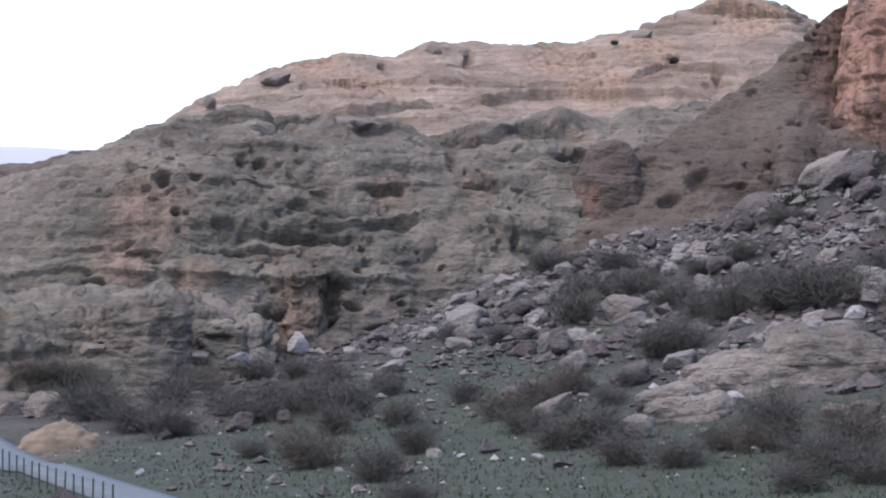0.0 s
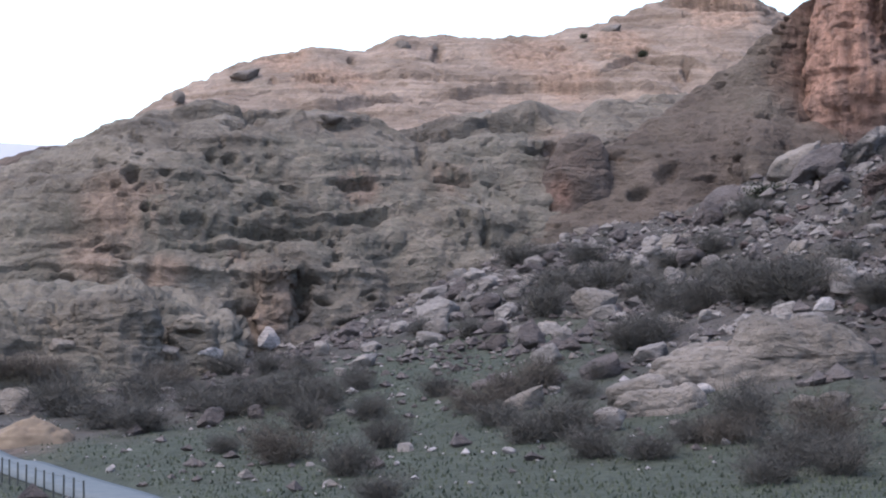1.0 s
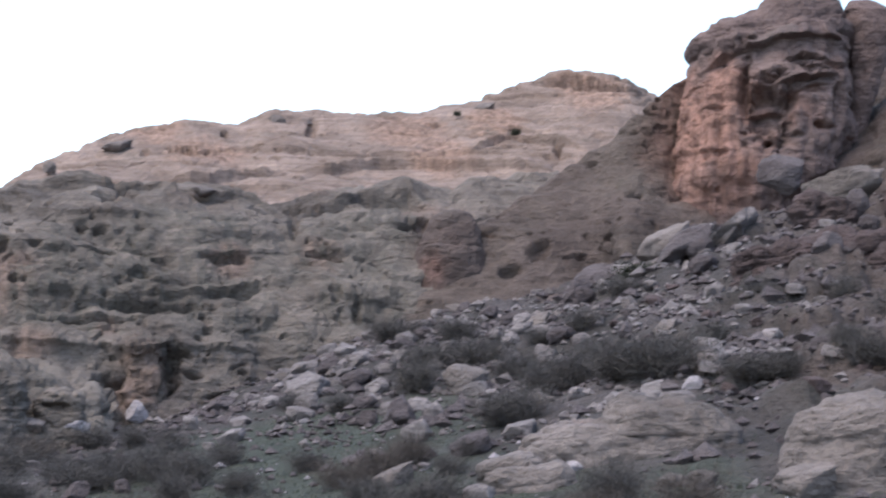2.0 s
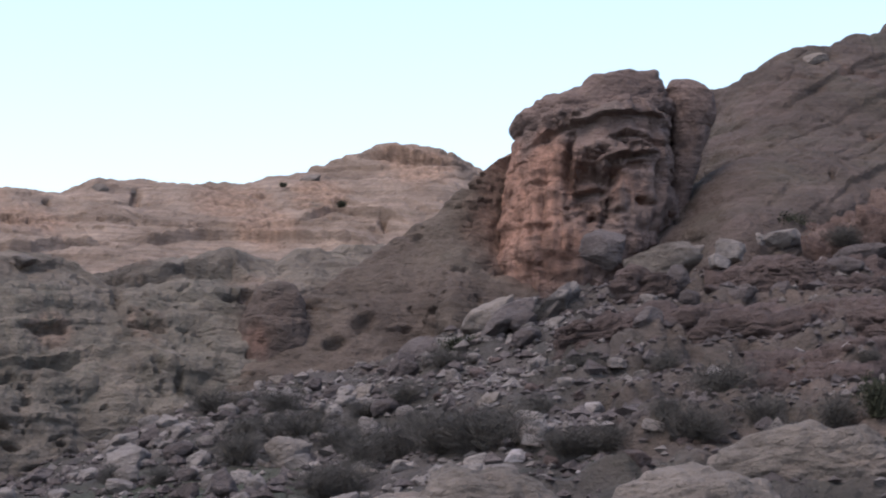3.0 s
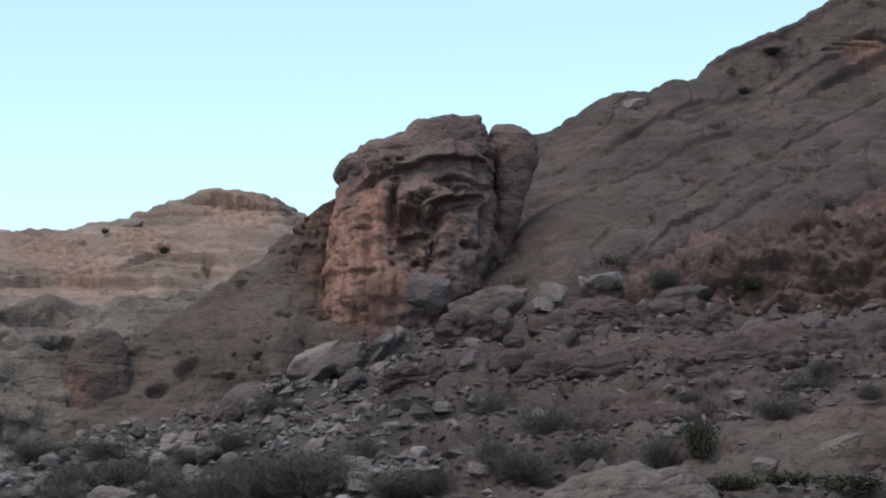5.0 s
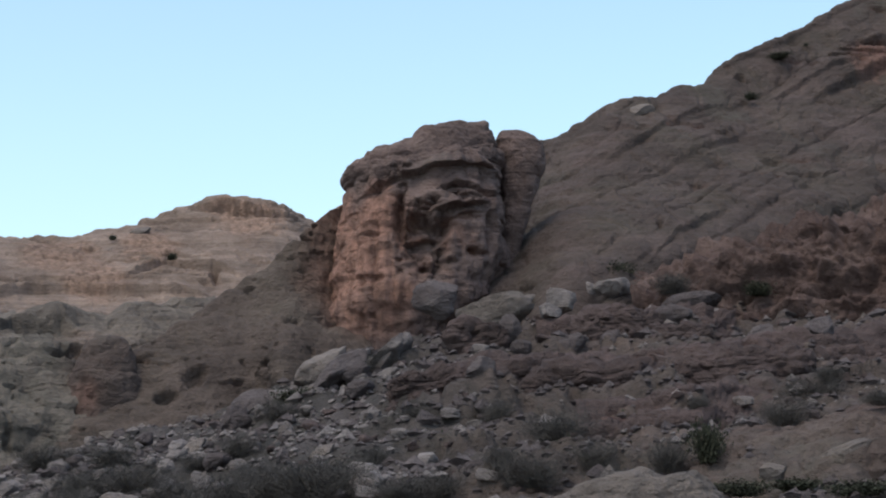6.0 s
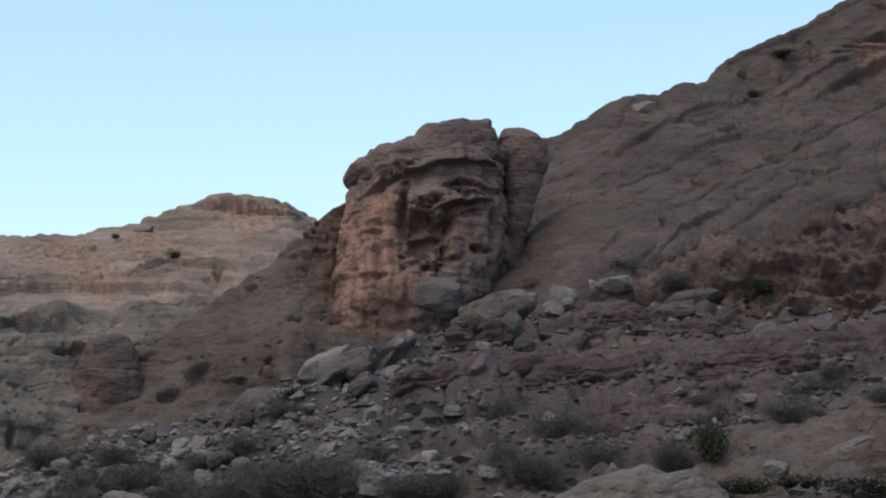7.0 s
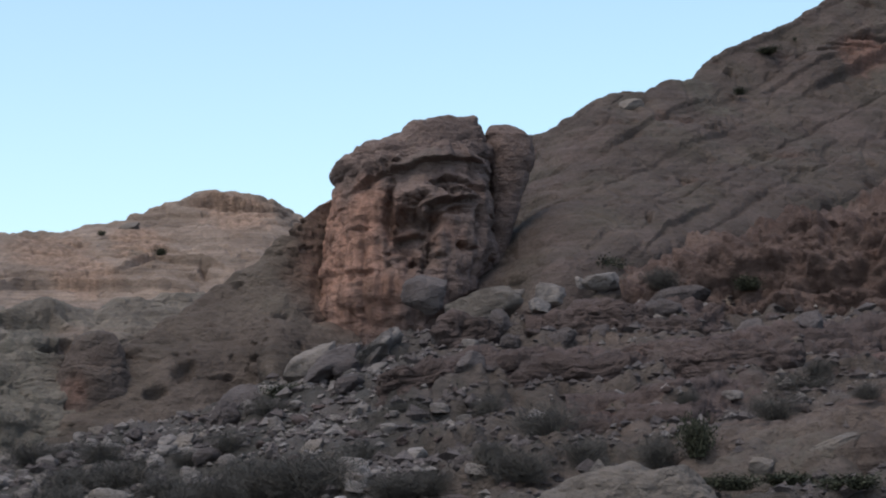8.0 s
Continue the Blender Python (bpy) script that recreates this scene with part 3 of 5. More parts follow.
CAP_RINGS = [(60.4, 221.9, 56.9, 0.7), (59.7, 222.1, 56.6, 2.0), (58.5, 222.4, 56.0, 3.9), (57.9, 222.6, 55.0, 5.0), (57.0, 222.8, 53.5, 6.2), (55.6, 223.2, 52.5, 7.7), (54.7, 223.4, 51.5, 8.5), (54.5, 223.5, 50.3, 8.7), (54.7, 223.4, 49.4, 8.6), (54.9, 223.4, 48.5, 8.3), (54.9, 223.3, 47.5, 8.0)]
SHAFT_RINGS = [(54.6, 223.4, 50.7, 8.4), (54.3, 223.5, 48.9, 8.8), (54.3, 223.5, 46.9, 9.2), (54.1, 223.5, 45.3, 9.4), (53.7, 223.7, 42.1, 9.8), (53.2, 223.8, 38.8, 9.9), (52.2, 224.0, 34.9, 9.9), (51.2, 224.2, 31.6, 9.0), (50.7, 224.3, 26.4, 8.2)]
PILLAR_RINGS = [(64.9, 222.7, 56.3, 1.0), (65.1, 222.7, 56.0, 1.7), (65.4, 222.6, 55.4, 2.3), (65.7, 222.5, 54.5, 2.7), (65.7, 222.5, 52.3, 2.7), (65.5, 222.6, 50.3, 2.4), (65.1, 222.7, 47.6, 1.9), (64.4, 222.9, 44.4, 1.5), (63.6, 223.1, 40.4, 1.4), (62.9, 223.3, 36.5, 1.3)]
COLUMN_RINGS = [(-13.7, 198.5, 16.7, 0.8), (-13.7, 198.5, 16.3, 1.9), (-13.7, 198.5, 15.6, 2.5), (-13.8, 198.5, 13.9, 1.8), (-13.6, 198.5, 11.7, 1.9), (-13.3, 198.5, 9.5, 2.3), (-13.2, 198.5, 4.0, 2.8)]
STACK_RINGS = [(18.0, 216.2, 31.1, 0.7), (18.0, 216.2, 30.7, 1.7), (17.9, 216.2, 29.7, 2.6), (17.8, 216.2, 28.2, 3.2), (17.7, 216.2, 26.2, 3.7), (17.7, 216.2, 24.1, 4.0), (17.5, 216.2, 20.2, 4.5)]
SHELF_BACK = [(-91.0, 301.6, 34.8), (-76.9, 305.5, 35.4), (-67.2, 307.8, 36.0), (-60.6, 309.1, 36.7), (-53.5, 310.4, 37.5), (-47.2, 311.4, 36.2)]
SHELF_CREST = [(-82.3, 272.9, 33.5), (-69.5, 276.4, 34.1), (-60.8, 278.4, 34.7), (-54.8, 279.7, 35.4), (-48.4, 280.9, 36.2), (-42.7, 281.8, 34.9)]
SHELF_FOOT = [(-79.3, 263.3, 25.2), (-67.0, 266.7, 25.7), (-58.5, 268.7, 26.2), (-52.8, 269.9, 26.9), (-46.6, 271.0, 27.6), (-41.1, 271.9, 26.3)]
FAR_CREST = [(-1104.7, 2353.7, 321.2), (-814.5, 2469.1, 325.3), (-554.8, 2540.1, 327.6), (-441.7, 2562.2, 324.5), (-276.4, 2585.3, 319.2), (83.9, 2598.6, 308.4)]
FAR_FOOT = [(-884.3, 1904.7, -51.4), (-651.7, 1996.3, -54.1), (-443.7, 2052.6, -55.7), (-353.3, 2070.1, -56.2), (-221.1, 2088.3, -56.8), (67.1, 2098.9, -57.1)]
WARM_COLUMN = [
    (-13.2, 195.6, 11.6, 3.0),
    (-13.8, 195.5, 14.3, 2.0),
]
WARM_STACK = [
    (14.8, 208.5, 24.6, 2.4),
    (17.2, 208.3, 27.7, 1.5),
    (14.0, 208.5, 23.1, 2.0),
]
STAIN_CLIFF = [
    (-20.6, 204.0, 23.8, 5.0),
    (-15.0, 204.4, 25.0, 5.0),
    (-9.3, 204.8, 22.2, 5.0),
    (-18.9, 204.1, 19.9, 5.0),
    (-3.7, 208.0, 19.6, 4.5),
    (-0.2, 212.0, 24.6, 4.0),
    (5.7, 214.9, 27.9, 4.0),
    (9.9, 214.8, 26.1, 4.0),
    (-25.6, 203.4, 19.2, 3.5),
    (-13.1, 209.6, 29.1, 3.0),
    (-8.4, 209.8, 27.9, 4.0),
    (-38.1, 206.5, 20.0, 5.0),
    (9.7, 209.8, 22.0, 5.0),
    (12.5, 207.6, 19.6, 5.0),
    (6.8, 209.9, 20.3, 4.5),
    (11.4, 219.7, 30.9, 4.0),
    (-40.3, 201.0, 14.0, 5.0),
]
WARM_CLIFF = [
    (-28.6, 198.0, 22.2, 4.5),
    (-26.1, 198.3, 23.3, 2.5),
    (-5.5, 211.9, 24.9, 2.2),
    (4.0, 220.0, 25.7, 3.0),
    (-12.8, 189.6, 11.4, 4.0),
    (-13.2, 191.5, 14.1, 3.0),
    (4.5, 215.0, 18.3, 2.5),
    (-23.8, 193.5, 15.3, 2.5),
    (-30.7, 192.6, 18.5, 4.0),
    (17.1, 231.4, 29.0, 4.5),
    (3.7, 236.0, 36.1, 3.0),
    (-17.1, 199.3, 17.6, 1.2),
]
WARM_RIDGE = [
    (-14.9, 334.7, 53.6, 5.0),
    (-10.7, 334.8, 53.7, 4.0),
    (55.9, 365.8, 71.1, 7.0),
    (52.6, 371.3, 74.2, 4.0),
    (26.1, 339.0, 54.8, 6.0),
    (35.6, 348.2, 64.0, 6.0),
    (21.1, 349.4, 61.2, 7.0),
    (-21.6, 344.3, 60.4, 5.0),
]
WARM_TOWER = [
    (46.9, 227.2, 39.7, 7.1),
    (49.6, 226.6, 43.6, 5.7),
    (48.8, 226.8, 35.7, 5.7),
    (58.4, 224.5, 42.1, 3.3),
    (46.4, 227.3, 45.0, 4.3),
    (55.3, 225.3, 47.5, 2.8),
    (52.6, 226.0, 38.3, 3.8),
    (44.7, 227.7, 34.5, 3.8),
]
WARM_HILL = [
    (87.1, 255.6, 59.2, 3.0),
    (90.6, 254.3, 56.8, 2.5),
    (129.8, 259.4, 76.1, 4.0),
]
CLIFF_HOLES = [
    (-16.9, 213.3, 33.5, 3.2, 0.5, 2.0),
    (-8.7, 217.8, 33.6, 3.0, 0.4, 1.6),
    (-3.3, 222.0, 34.3, 2.4, 0.5, 2.0),
    (1.0, 226.0, 32.6, 1.6, 0.8, 2.5),
    (-12.7, 204.6, 19.9, 7.0, 0.7, 2.6),
    (-4.9, 207.9, 21.3, 4.0, 0.6, 2.0),
    (-18.6, 201.1, 18.2, 5.0, 0.6, 2.0),
    (-27.9, 203.1, 25.2, 1.0, 0.8, 2.2),
    (-26.1, 198.3, 21.8, 0.5, 0.5, 1.5),
    (-5.5, 211.9, 25.2, 3.0, 0.7, 1.3),
    (-10.2, 199.7, 19.0, 3.0, 0.5, 1.2),
    (4.0, 218.0, 25.5, 2.2, 0.7, 1.2),
    (-22.2, 212.8, 32.7, 1.2, 0.6, 1.5),
    (-31.0, 202.6, 27.1, 1.4, 0.8, 2.0),
    (-23.7, 207.7, 29.0, 1.0, 0.5, 1.5),
    (-19.0, 211.1, 28.1, 0.8, 0.4, 1.2),
    (-14.5, 205.5, 23.1, 1.4, 0.9, 1.6),
    (-8.2, 205.8, 18.9, 0.6, 0.5, 1.4),
    (-10.7, 194.7, 13.7, 1.3, 2.6, 2.5),
    (7.6, 215.9, 19.6, 0.6, 2.0, 1.2),
    (-15.5, 181.3, 11.1, 1.0, 2.2, 3.0),
    (9.6, 235.8, 35.8, 0.6, 1.0, 2.0),
    (13.9, 231.6, 29.7, 1.4, 1.2, 2.0),
    (1.0, 224.0, 29.8, 0.8, 2.2, 1.4),
    (-25.1, 205.5, 25.1, 0.9, 0.5, 1.4),
    (-15.7, 199.4, 20.1, 4.0, 0.4, 1.1),
    (-21.5, 198.8, 20.6, 1.5, 0.4, 1.0),
]
RIDGE_HOLES = [
    (-15.8, 335.6, 53.8, 3.6, 2.2, 3.5),
    (-5.2, 345.0, 57.6, 1.0, 0.8, 2.5),
    (39.5, 347.8, 61.5, 1.5, 0.8, 2.5),
    (-10.5, 344.8, 59.0, 0.8, 1.6, 2.5),
    (4.5, 348.0, 61.0, 1.0, 3.0, 2.0),
    (56.5, 369.7, 72.9, 7.0, 1.2, 2.2),
    (39.8, 342.7, 56.8, 5.0, 0.6, 2.0),
    (47.1, 346.8, 56.9, 1.2, 2.5, 2.5),
]
SPUR_HOLES = [
    (23.3, 211.7, 24.6, 1.2, 0.7, 1.3),
    (26.9, 214.3, 26.6, 1.4, 0.9, 1.4),
    (19.7, 217.1, 29.6, 0.7, 0.5, 1.0),
    (34.6, 227.4, 37.2, 0.8, 0.4, 1.0),
    (13.6, 207.6, 23.0, 0.8, 0.5, 1.5),
    (15.2, 213.5, 28.0, 2.0, 0.4, 1.0),
]
TOWER_HOLES = [
    (52.4, 215.7, 42.3, 3.2, 4.4, 3.4),
    (49.7, 216.4, 44.5, 0.9, 5.5, 2.2),
    (58.5, 224.5, 47.7, 3.2, 0.9, 2.6),
    (59.4, 224.3, 46.6, 1.8, 1.0, 2.2),
    (54.0, 225.6, 44.5, 2.2, 0.9, 2.6),
    (52.8, 225.9, 45.7, 1.2, 0.7, 2.0),
    (56.7, 225.0, 51.4, 5.0, 0.7, 2.4),
    (52.2, 226.0, 50.3, 2.0, 0.6, 1.8),
    (50.3, 226.5, 49.6, 1.2, 1.0, 1.4),
    (55.5, 225.3, 42.2, 2.0, 0.6, 1.6),
    (52.2, 226.1, 48.2, 0.8, 1.6, 1.6),
    (60.2, 224.0, 40.7, 1.6, 0.6, 1.4),
    (48.8, 226.8, 33.4, 0.5, 0.5, 1.2),
    (47.9, 227.0, 37.1, 0.5, 0.6, 1.0),
    (52.0, 226.1, 38.3, 0.5, 0.6, 1.0),
    (62.2, 223.5, 43.3, 0.6, 2.2, 1.2),
    (57.7, 224.7, 39.5, 1.6, 0.6, 1.2),
]
HILL_HOLES = [
    (110.3, 262.8, 72.4, 1.2, 0.8, 1.5),
    (128.4, 260.0, 77.4, 6.0, 0.5, 2.0),
    (122.5, 260.7, 76.1, 4.0, 0.3, 1.5),
    (131.9, 260.5, 79.4, 5.0, 0.6, 2.0),
    (88.5, 257.2, 60.8, 0.8, 0.5, 1.2),
    (107.3, 245.6, 57.0, 3.0, 0.8, 1.2),
    (108.1, 238.7, 54.2, 3.0, 0.8, 1.2),
    (88.9, 233.6, 47.0, 2.0, 0.5, 1.4),
    (85.5, 230.7, 43.6, 0.5, 1.5, 1.4),
    (89.7, 229.1, 44.1, 0.5, 1.3, 1.4),
]
CLIFF_LIPS = [
    ([(-29.1, 215.9, 32.4), (-23.2, 216.2, 33.3), (-17.7, 219.0, 33.9), (-11.3, 220.3, 33.6), (-5.0, 222.0, 32.8), (-0.3, 224.8, 31.0)], 0.98, 0.75),
    ([(1.0, 227.0, 31.3), (5.5, 229.0, 33.0), (8.5, 230.0, 34.3), (14.0, 231.0, 34.4), (17.4, 226.5, 32.6)], 1.12, 0.90),
    ([(-17.3, 204.3, 20.7), (-10.6, 207.4, 21.0), (-4.9, 209.0, 21.4), (0.9, 211.3, 21.7), (6.2, 210.5, 21.2)], 0.83, 0.60),
    ([(-43.0, 197.8, 15.5), (-37.9, 199.8, 16.8), (-29.2, 197.2, 15.5), (-21.2, 198.9, 15.4), (-15.6, 198.5, 15.0), (-9.1, 200.9, 15.2), (-1.4, 202.8, 15.5)], 0.5, 0.6),
]
RIDGE_LIPS = [
    ([(44.5, 370.0, 73.0), (53.0, 369.0, 74.0), (60.0, 372.0, 73.6), (68.8, 374.7, 72.0)], 1.65, 1.32),
    ([(30.0, 333.0, 54.9), (37.8, 341.0, 59.3), (46.0, 343.0, 58.6), (51.0, 340.0, 56.0)], 1.35, 0.96),
    ([(3.5, 327.0, 50.8), (15.3, 330.7, 53.1), (27.3, 330.4, 52.5), (43.4, 327.1, 51.6)], 1.35, 1.08),
    ([(-19.0, 310.0, 46.5), (-7.4, 315.0, 48.1), (1.0, 322.0, 50.5)], 1.35, 1.08),
]
HILL_LIPS = [
    ([(108.0, 250.0, 67.6), (112.0, 251.7, 70.0), (117.8, 253.0, 72.7), (130.6, 258.0, 77.4)], 0.55, 0.72),
    ([(119.2, 257.7, 76.0), (131.3, 259.2, 80.7), (140.0, 262.0, 84.0)], 0.67, 0.72),
    ([(78.0, 234.6, 54.8), (84.2, 235.9, 58.0), (96.4, 247.6, 64.8), (104.0, 252.0, 68.0)], 0.42, 0.63),
    ([(76.1, 209.3, 38.7), (81.4, 214.0, 43.4), (90.8, 221.7, 47.3)], 0.50, 0.63),
]
TOWER_LIPS = [
    ([(45.2, 217.3, 46.9), (46.8, 217.0, 48.0), (49.2, 216.5, 49.3), (52.9, 215.6, 50.1), (57.8, 214.3, 50.3), (60.9, 213.5, 49.9)], 1.3, 1.0),
    ([(53.5, 215.5, 45.3), (55.3, 215.0, 45.8), (59.3, 213.9, 46.4)], 1.7, 1.1),
    ([(49.5, 216.4, 41.4), (52.3, 215.8, 42.3), (55.3, 215.0, 41.9)], 1.2, 0.8),
]
TERRACE_A = [
    [(46.8, 171.2, 22.6), (53.9, 173.8, 23.8), (60.0, 172.9, 24.2), (63.7, 165.7, 23.9), (70.3, 166.3, 24.6), (76.3, 165.2, 25.2), (84.2, 167.0, 26.3)],
    [(44.2, 161.6, 22.1), (50.9, 164.3, 23.3), (56.7, 163.5, 23.7), (60.1, 156.3, 23.4), (66.4, 157.0, 24.1), (72.1, 156.1, 24.7), (79.7, 158.0, 25.8)],
    [(43.8, 160.2, 20.9), (50.5, 163.0, 22.1), (56.2, 162.1, 22.5), (59.6, 155.1, 22.2), (65.8, 155.8, 22.9), (71.5, 154.9, 23.5), (79.0, 156.8, 24.5)],
    [(43.1, 157.7, 18.6), (49.6, 160.5, 19.7), (55.3, 159.7, 20.0), (58.5, 152.7, 19.8), (64.7, 153.4, 20.5), (70.3, 152.6, 21.1), (77.7, 154.5, 22.0)]
]
TERRACE_B = [
    [(50.0, 155.7, 18.2), (54.5, 154.7, 18.8), (58.0, 151.3, 19.0), (64.9, 153.9, 19.9), (70.1, 152.1, 20.3), (76.4, 151.9, 21.3)],
    [(47.0, 146.1, 17.7), (51.1, 145.3, 18.3), (54.4, 141.9, 18.5), (61.0, 144.7, 19.4), (65.9, 143.1, 19.8), (71.9, 142.9, 20.8)],
    [(46.5, 144.8, 16.7), (50.7, 143.9, 17.3), (53.9, 140.6, 17.6), (60.4, 143.4, 18.4), (65.3, 141.8, 18.8), (71.2, 141.7, 19.7)],
    [(45.7, 142.4, 14.9), (49.7, 141.5, 15.4), (52.9, 138.2, 15.7), (59.3, 141.0, 16.5), (64.1, 139.5, 16.9), (70.0, 139.4, 17.8)]
]
TERRACE_C = [
    [(60.2, 199.6, 30.2), (63.7, 197.5, 30.6), (67.7, 198.3, 31.3), (71.0, 197.1, 31.4), (73.2, 189.9, 30.6), (78.1, 190.1, 30.3)],
    [(57.3, 190.1, 29.7), (60.7, 188.0, 30.1), (64.5, 188.8, 30.8), (67.6, 187.7, 30.9), (69.6, 180.6, 30.1), (74.3, 180.8, 29.8)],
    [(56.8, 188.7, 28.4), (60.2, 186.6, 28.9), (64.0, 187.5, 29.5), (67.1, 186.4, 29.6), (69.0, 179.3, 28.9), (73.7, 179.6, 28.5)],
    [(56.0, 186.3, 25.9), (59.3, 184.2, 26.4), (63.1, 185.1, 26.9), (66.1, 184.0, 27.1), (68.0, 176.9, 26.4), (72.6, 177.2, 26.1)]
]

cliff = new("rock_face", rock_mass("rock_face", loft([CLIFF_BACK, CLIFF_CREST, CLIFF_SHOULDER, CLIFF_MIDDLE, CLIFF_LOW, CLIFF_FOOT], 760, 330), CLIFF, 3.4, 0.45, 1.8, 100, WARM_CLIFF, stains=STAIN_CLIFF, holes=CLIFF_HOLES, lips=CLIFF_LIPS, lump=11, warm_all=0.28))
tagged(cliff, "grey weathered sandstone cliff with pits and ledges", "cliff", kind="structure")
ridge = new("rock_ridge", rock_mass("rock_ridge", loft([RIDGE_BACK, RIDGE_CREST, RIDGE_MIDDLE, RIDGE_FOOT], 700, 240), RIDGE, 2.4, 1.0, 1.1, 200, WARM_RIDGE, holes=RIDGE_HOLES, lips=RIDGE_LIPS, lump=18, bed=4.2, block=40.0))
tagged(ridge, "pinkish bedded sandstone ridge against the sky", "ridge", kind="structure")
spur = new("rock_spur", rock_mass("rock_spur", loft(skirted([SPUR_BACK, SPUR_CREST, SPUR_MIDDLE, SPUR_FOOT]), 300, 220), SPUR, 1.7, 0.25, 1.2, 300, holes=SPUR_HOLES, veg_all=0.2, warm=WARM_TOWER))
tagged(spur, "brown grassy sandstone spur running down the slope", "spur", kind="structure")
hill = new("rock_slope", rock_mass("rock_slope", loft([HILL_BACK, HILL_CREST, HILL_UPPER, HILL_MIDDLE, HILL_LOW, HILL_FOOT], 420, 220), HILL, 1.7, 0.9, 0.8, 400, WARM_HILL, holes=HILL_HOLES, lips=HILL_LIPS, veg_all=0.15, dip=-0.5, lump=12, bed=5.5))
tagged(hill, "dull brown sandstone slope with slanting beds", "slope", kind="structure")
ledge = new("rock_ledge", rock_mass("rock_ledge", loft(skirted([LEDGE_BACK, LEDGE_TOP, LEDGE_FACE, LEDGE_FOOT]), 300, 150), BROWN, 4.0, 0.9, 1.7, 500, warm_all=0.6, lump=4.5, dip=-0.3, flute=1.8, block=9.0))
tagged(ledge, "brown crumbling rock ledge across the slope", "ledge", kind="structure")
foot = new("rock_outcrop", rock_mass("rock_outcrop", loft([FOOT_BACK, FOOT_TOP, FOOT_FACE, FOOT_BASE], 300, 130), CLIFF, 2.2, 0.8, 0.9, 600, veg_all=0.1, lump=6, bed=2.2, block=10.0))
tagged(foot, "rounded grey sandstone outcrop below the cliff", "outcrop", kind="structure")


def ringed(rings, depth, count, tiers):
    """A closed upright mass from rings (x, y, z, half width), as deep as depth times its width."""
    c = spline(rings, tiers)
    a = np.linspace(0, 2 * np.pi, count, endpoint=False)
    across = np.array((rings[0][1], -rings[0][0])) / np.hypot(rings[0][0], rings[0][1])
    along = np.array((-across[1], across[0]))
    ca, sa = np.sign(np.cos(a)) * np.abs(np.cos(a)) ** 0.8, np.sign(np.sin(a)) * np.abs(np.sin(a)) ** 0.8
    xy = c[:, None, :2] + c[:, None, 3:4] * (ca[None, :, None] * across + depth * sa[None, :, None] * along)
    g = np.concatenate([xy, np.repeat(c[:, None, 2:3], count, 1)], 2)
    top = np.repeat(g[:1].mean(1, keepdims=True), count, 1) + np.array((0, 0, 0.2))
    return np.concatenate([top, g])


tower = new("rock_tower")
tagged(tower, "orange sandstone tower with a dark overhanging cap", "rock tower")
for name, mesh, words in (
        ("shaft", rock_mass("shaft", ringed(SHAFT_RINGS, 1.0, 420, 170), TOWER, 1.5, 0.25, 0.9, 700, WARM_TOWER, holes=TOWER_HOLES, lips=TOWER_LIPS, wrap=True, lump=6, bed=6.5, flute=1.1, block=9.0), "orange fluted sandstone shaft with dark hollows"),
        ("cap", rock_mass("cap", ringed(CAP_RINGS, 0.92, 420, 110), TOWER, 1.4, 0.8, 0.7, 720, wrap=True, lump=5, bed=2.6, block=9.0, dip=-0.12), "dark overhanging sandstone cap"),
        ("pillar", rock_mass("pillar", ringed(PILLAR_RINGS, 1.0, 200, 150), TOWER, 0.8, 0.25, 0.4, 800, wrap=True, lump=6), "brown pillar split off by a crack")):
    ob = new(name, mesh)
    ob.parent = tower
    tagged(ob, words)

column = new("rock_pillar", rock_mass("rock_pillar", ringed(COLUMN_RINGS, 1.0, 160, 130), CLIFF, 2.2, 0.15, 0.9, 850, WARM_COLUMN, wrap=True, lump=3.5, flute=0.8))
tagged(column, "orange eroded sandstone pillar at the cliff foot", "rock pillar")
knob = new("standing_rock", rock_mass("standing_rock", ringed(STACK_RINGS, 1.0, 160, 150), SPUR, 0.8, 0.15, 0.4, 870, WARM_STACK, wrap=True, lump=4))
tagged(knob, "rounded sandstone knob with a reddish undercut base", "rock")
shelf_ob = new("rock_shelf", rock_mass("rock_shelf", loft([SHELF_BACK, SHELF_CREST, SHELF_FOOT], 160, 60), SPUR, 1.8, 1.2, 0.6, 880))
tagged(shelf_ob, "dark rocky shelf behind the cliff", "ledge", kind="structure")
bench = new("rock_bench", rock_mass("rock_bench", loft(skirted([BENCH_BACK, BENCH_TOP, BENCH_FACE, BENCH_FOOT]), 240, 90), SPUR, 0.9, 0.7, 0.6, 950, lump=3, bed=1.2, block=8.0, warm_all=0.4, dip=-0.35))
tagged(bench, "pale tan bedded rock bench across the lower slope", "ledge", kind="structure")
for rails_of, name, seed in ((TERRACE_A, "rock_terrace", 960), (TERRACE_B, "rock_terrace", 970), (TERRACE_C, "rock_terrace", 980)):
    terrace = new(name, rock_mass(name, loft(skirted(rails_of), 260, 60), HILL, 1.2, 0.6, 0.8, seed, lump=2.2, bed=1.1, block=7.0, dip=-0.25, warm_all=0.1))
    tagged(terrace, "low brown bedrock terrace across the slope", "ledge", kind="structure")
# distant hills; their haze is only the colour of the material
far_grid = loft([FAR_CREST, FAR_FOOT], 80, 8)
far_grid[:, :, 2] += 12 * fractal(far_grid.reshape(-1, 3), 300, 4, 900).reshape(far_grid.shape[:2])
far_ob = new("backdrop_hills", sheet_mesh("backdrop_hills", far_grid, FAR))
tagged(far_ob, "distant hills on the horizon, aerial haze painted in as blue-grey", "hills", kind="structure")


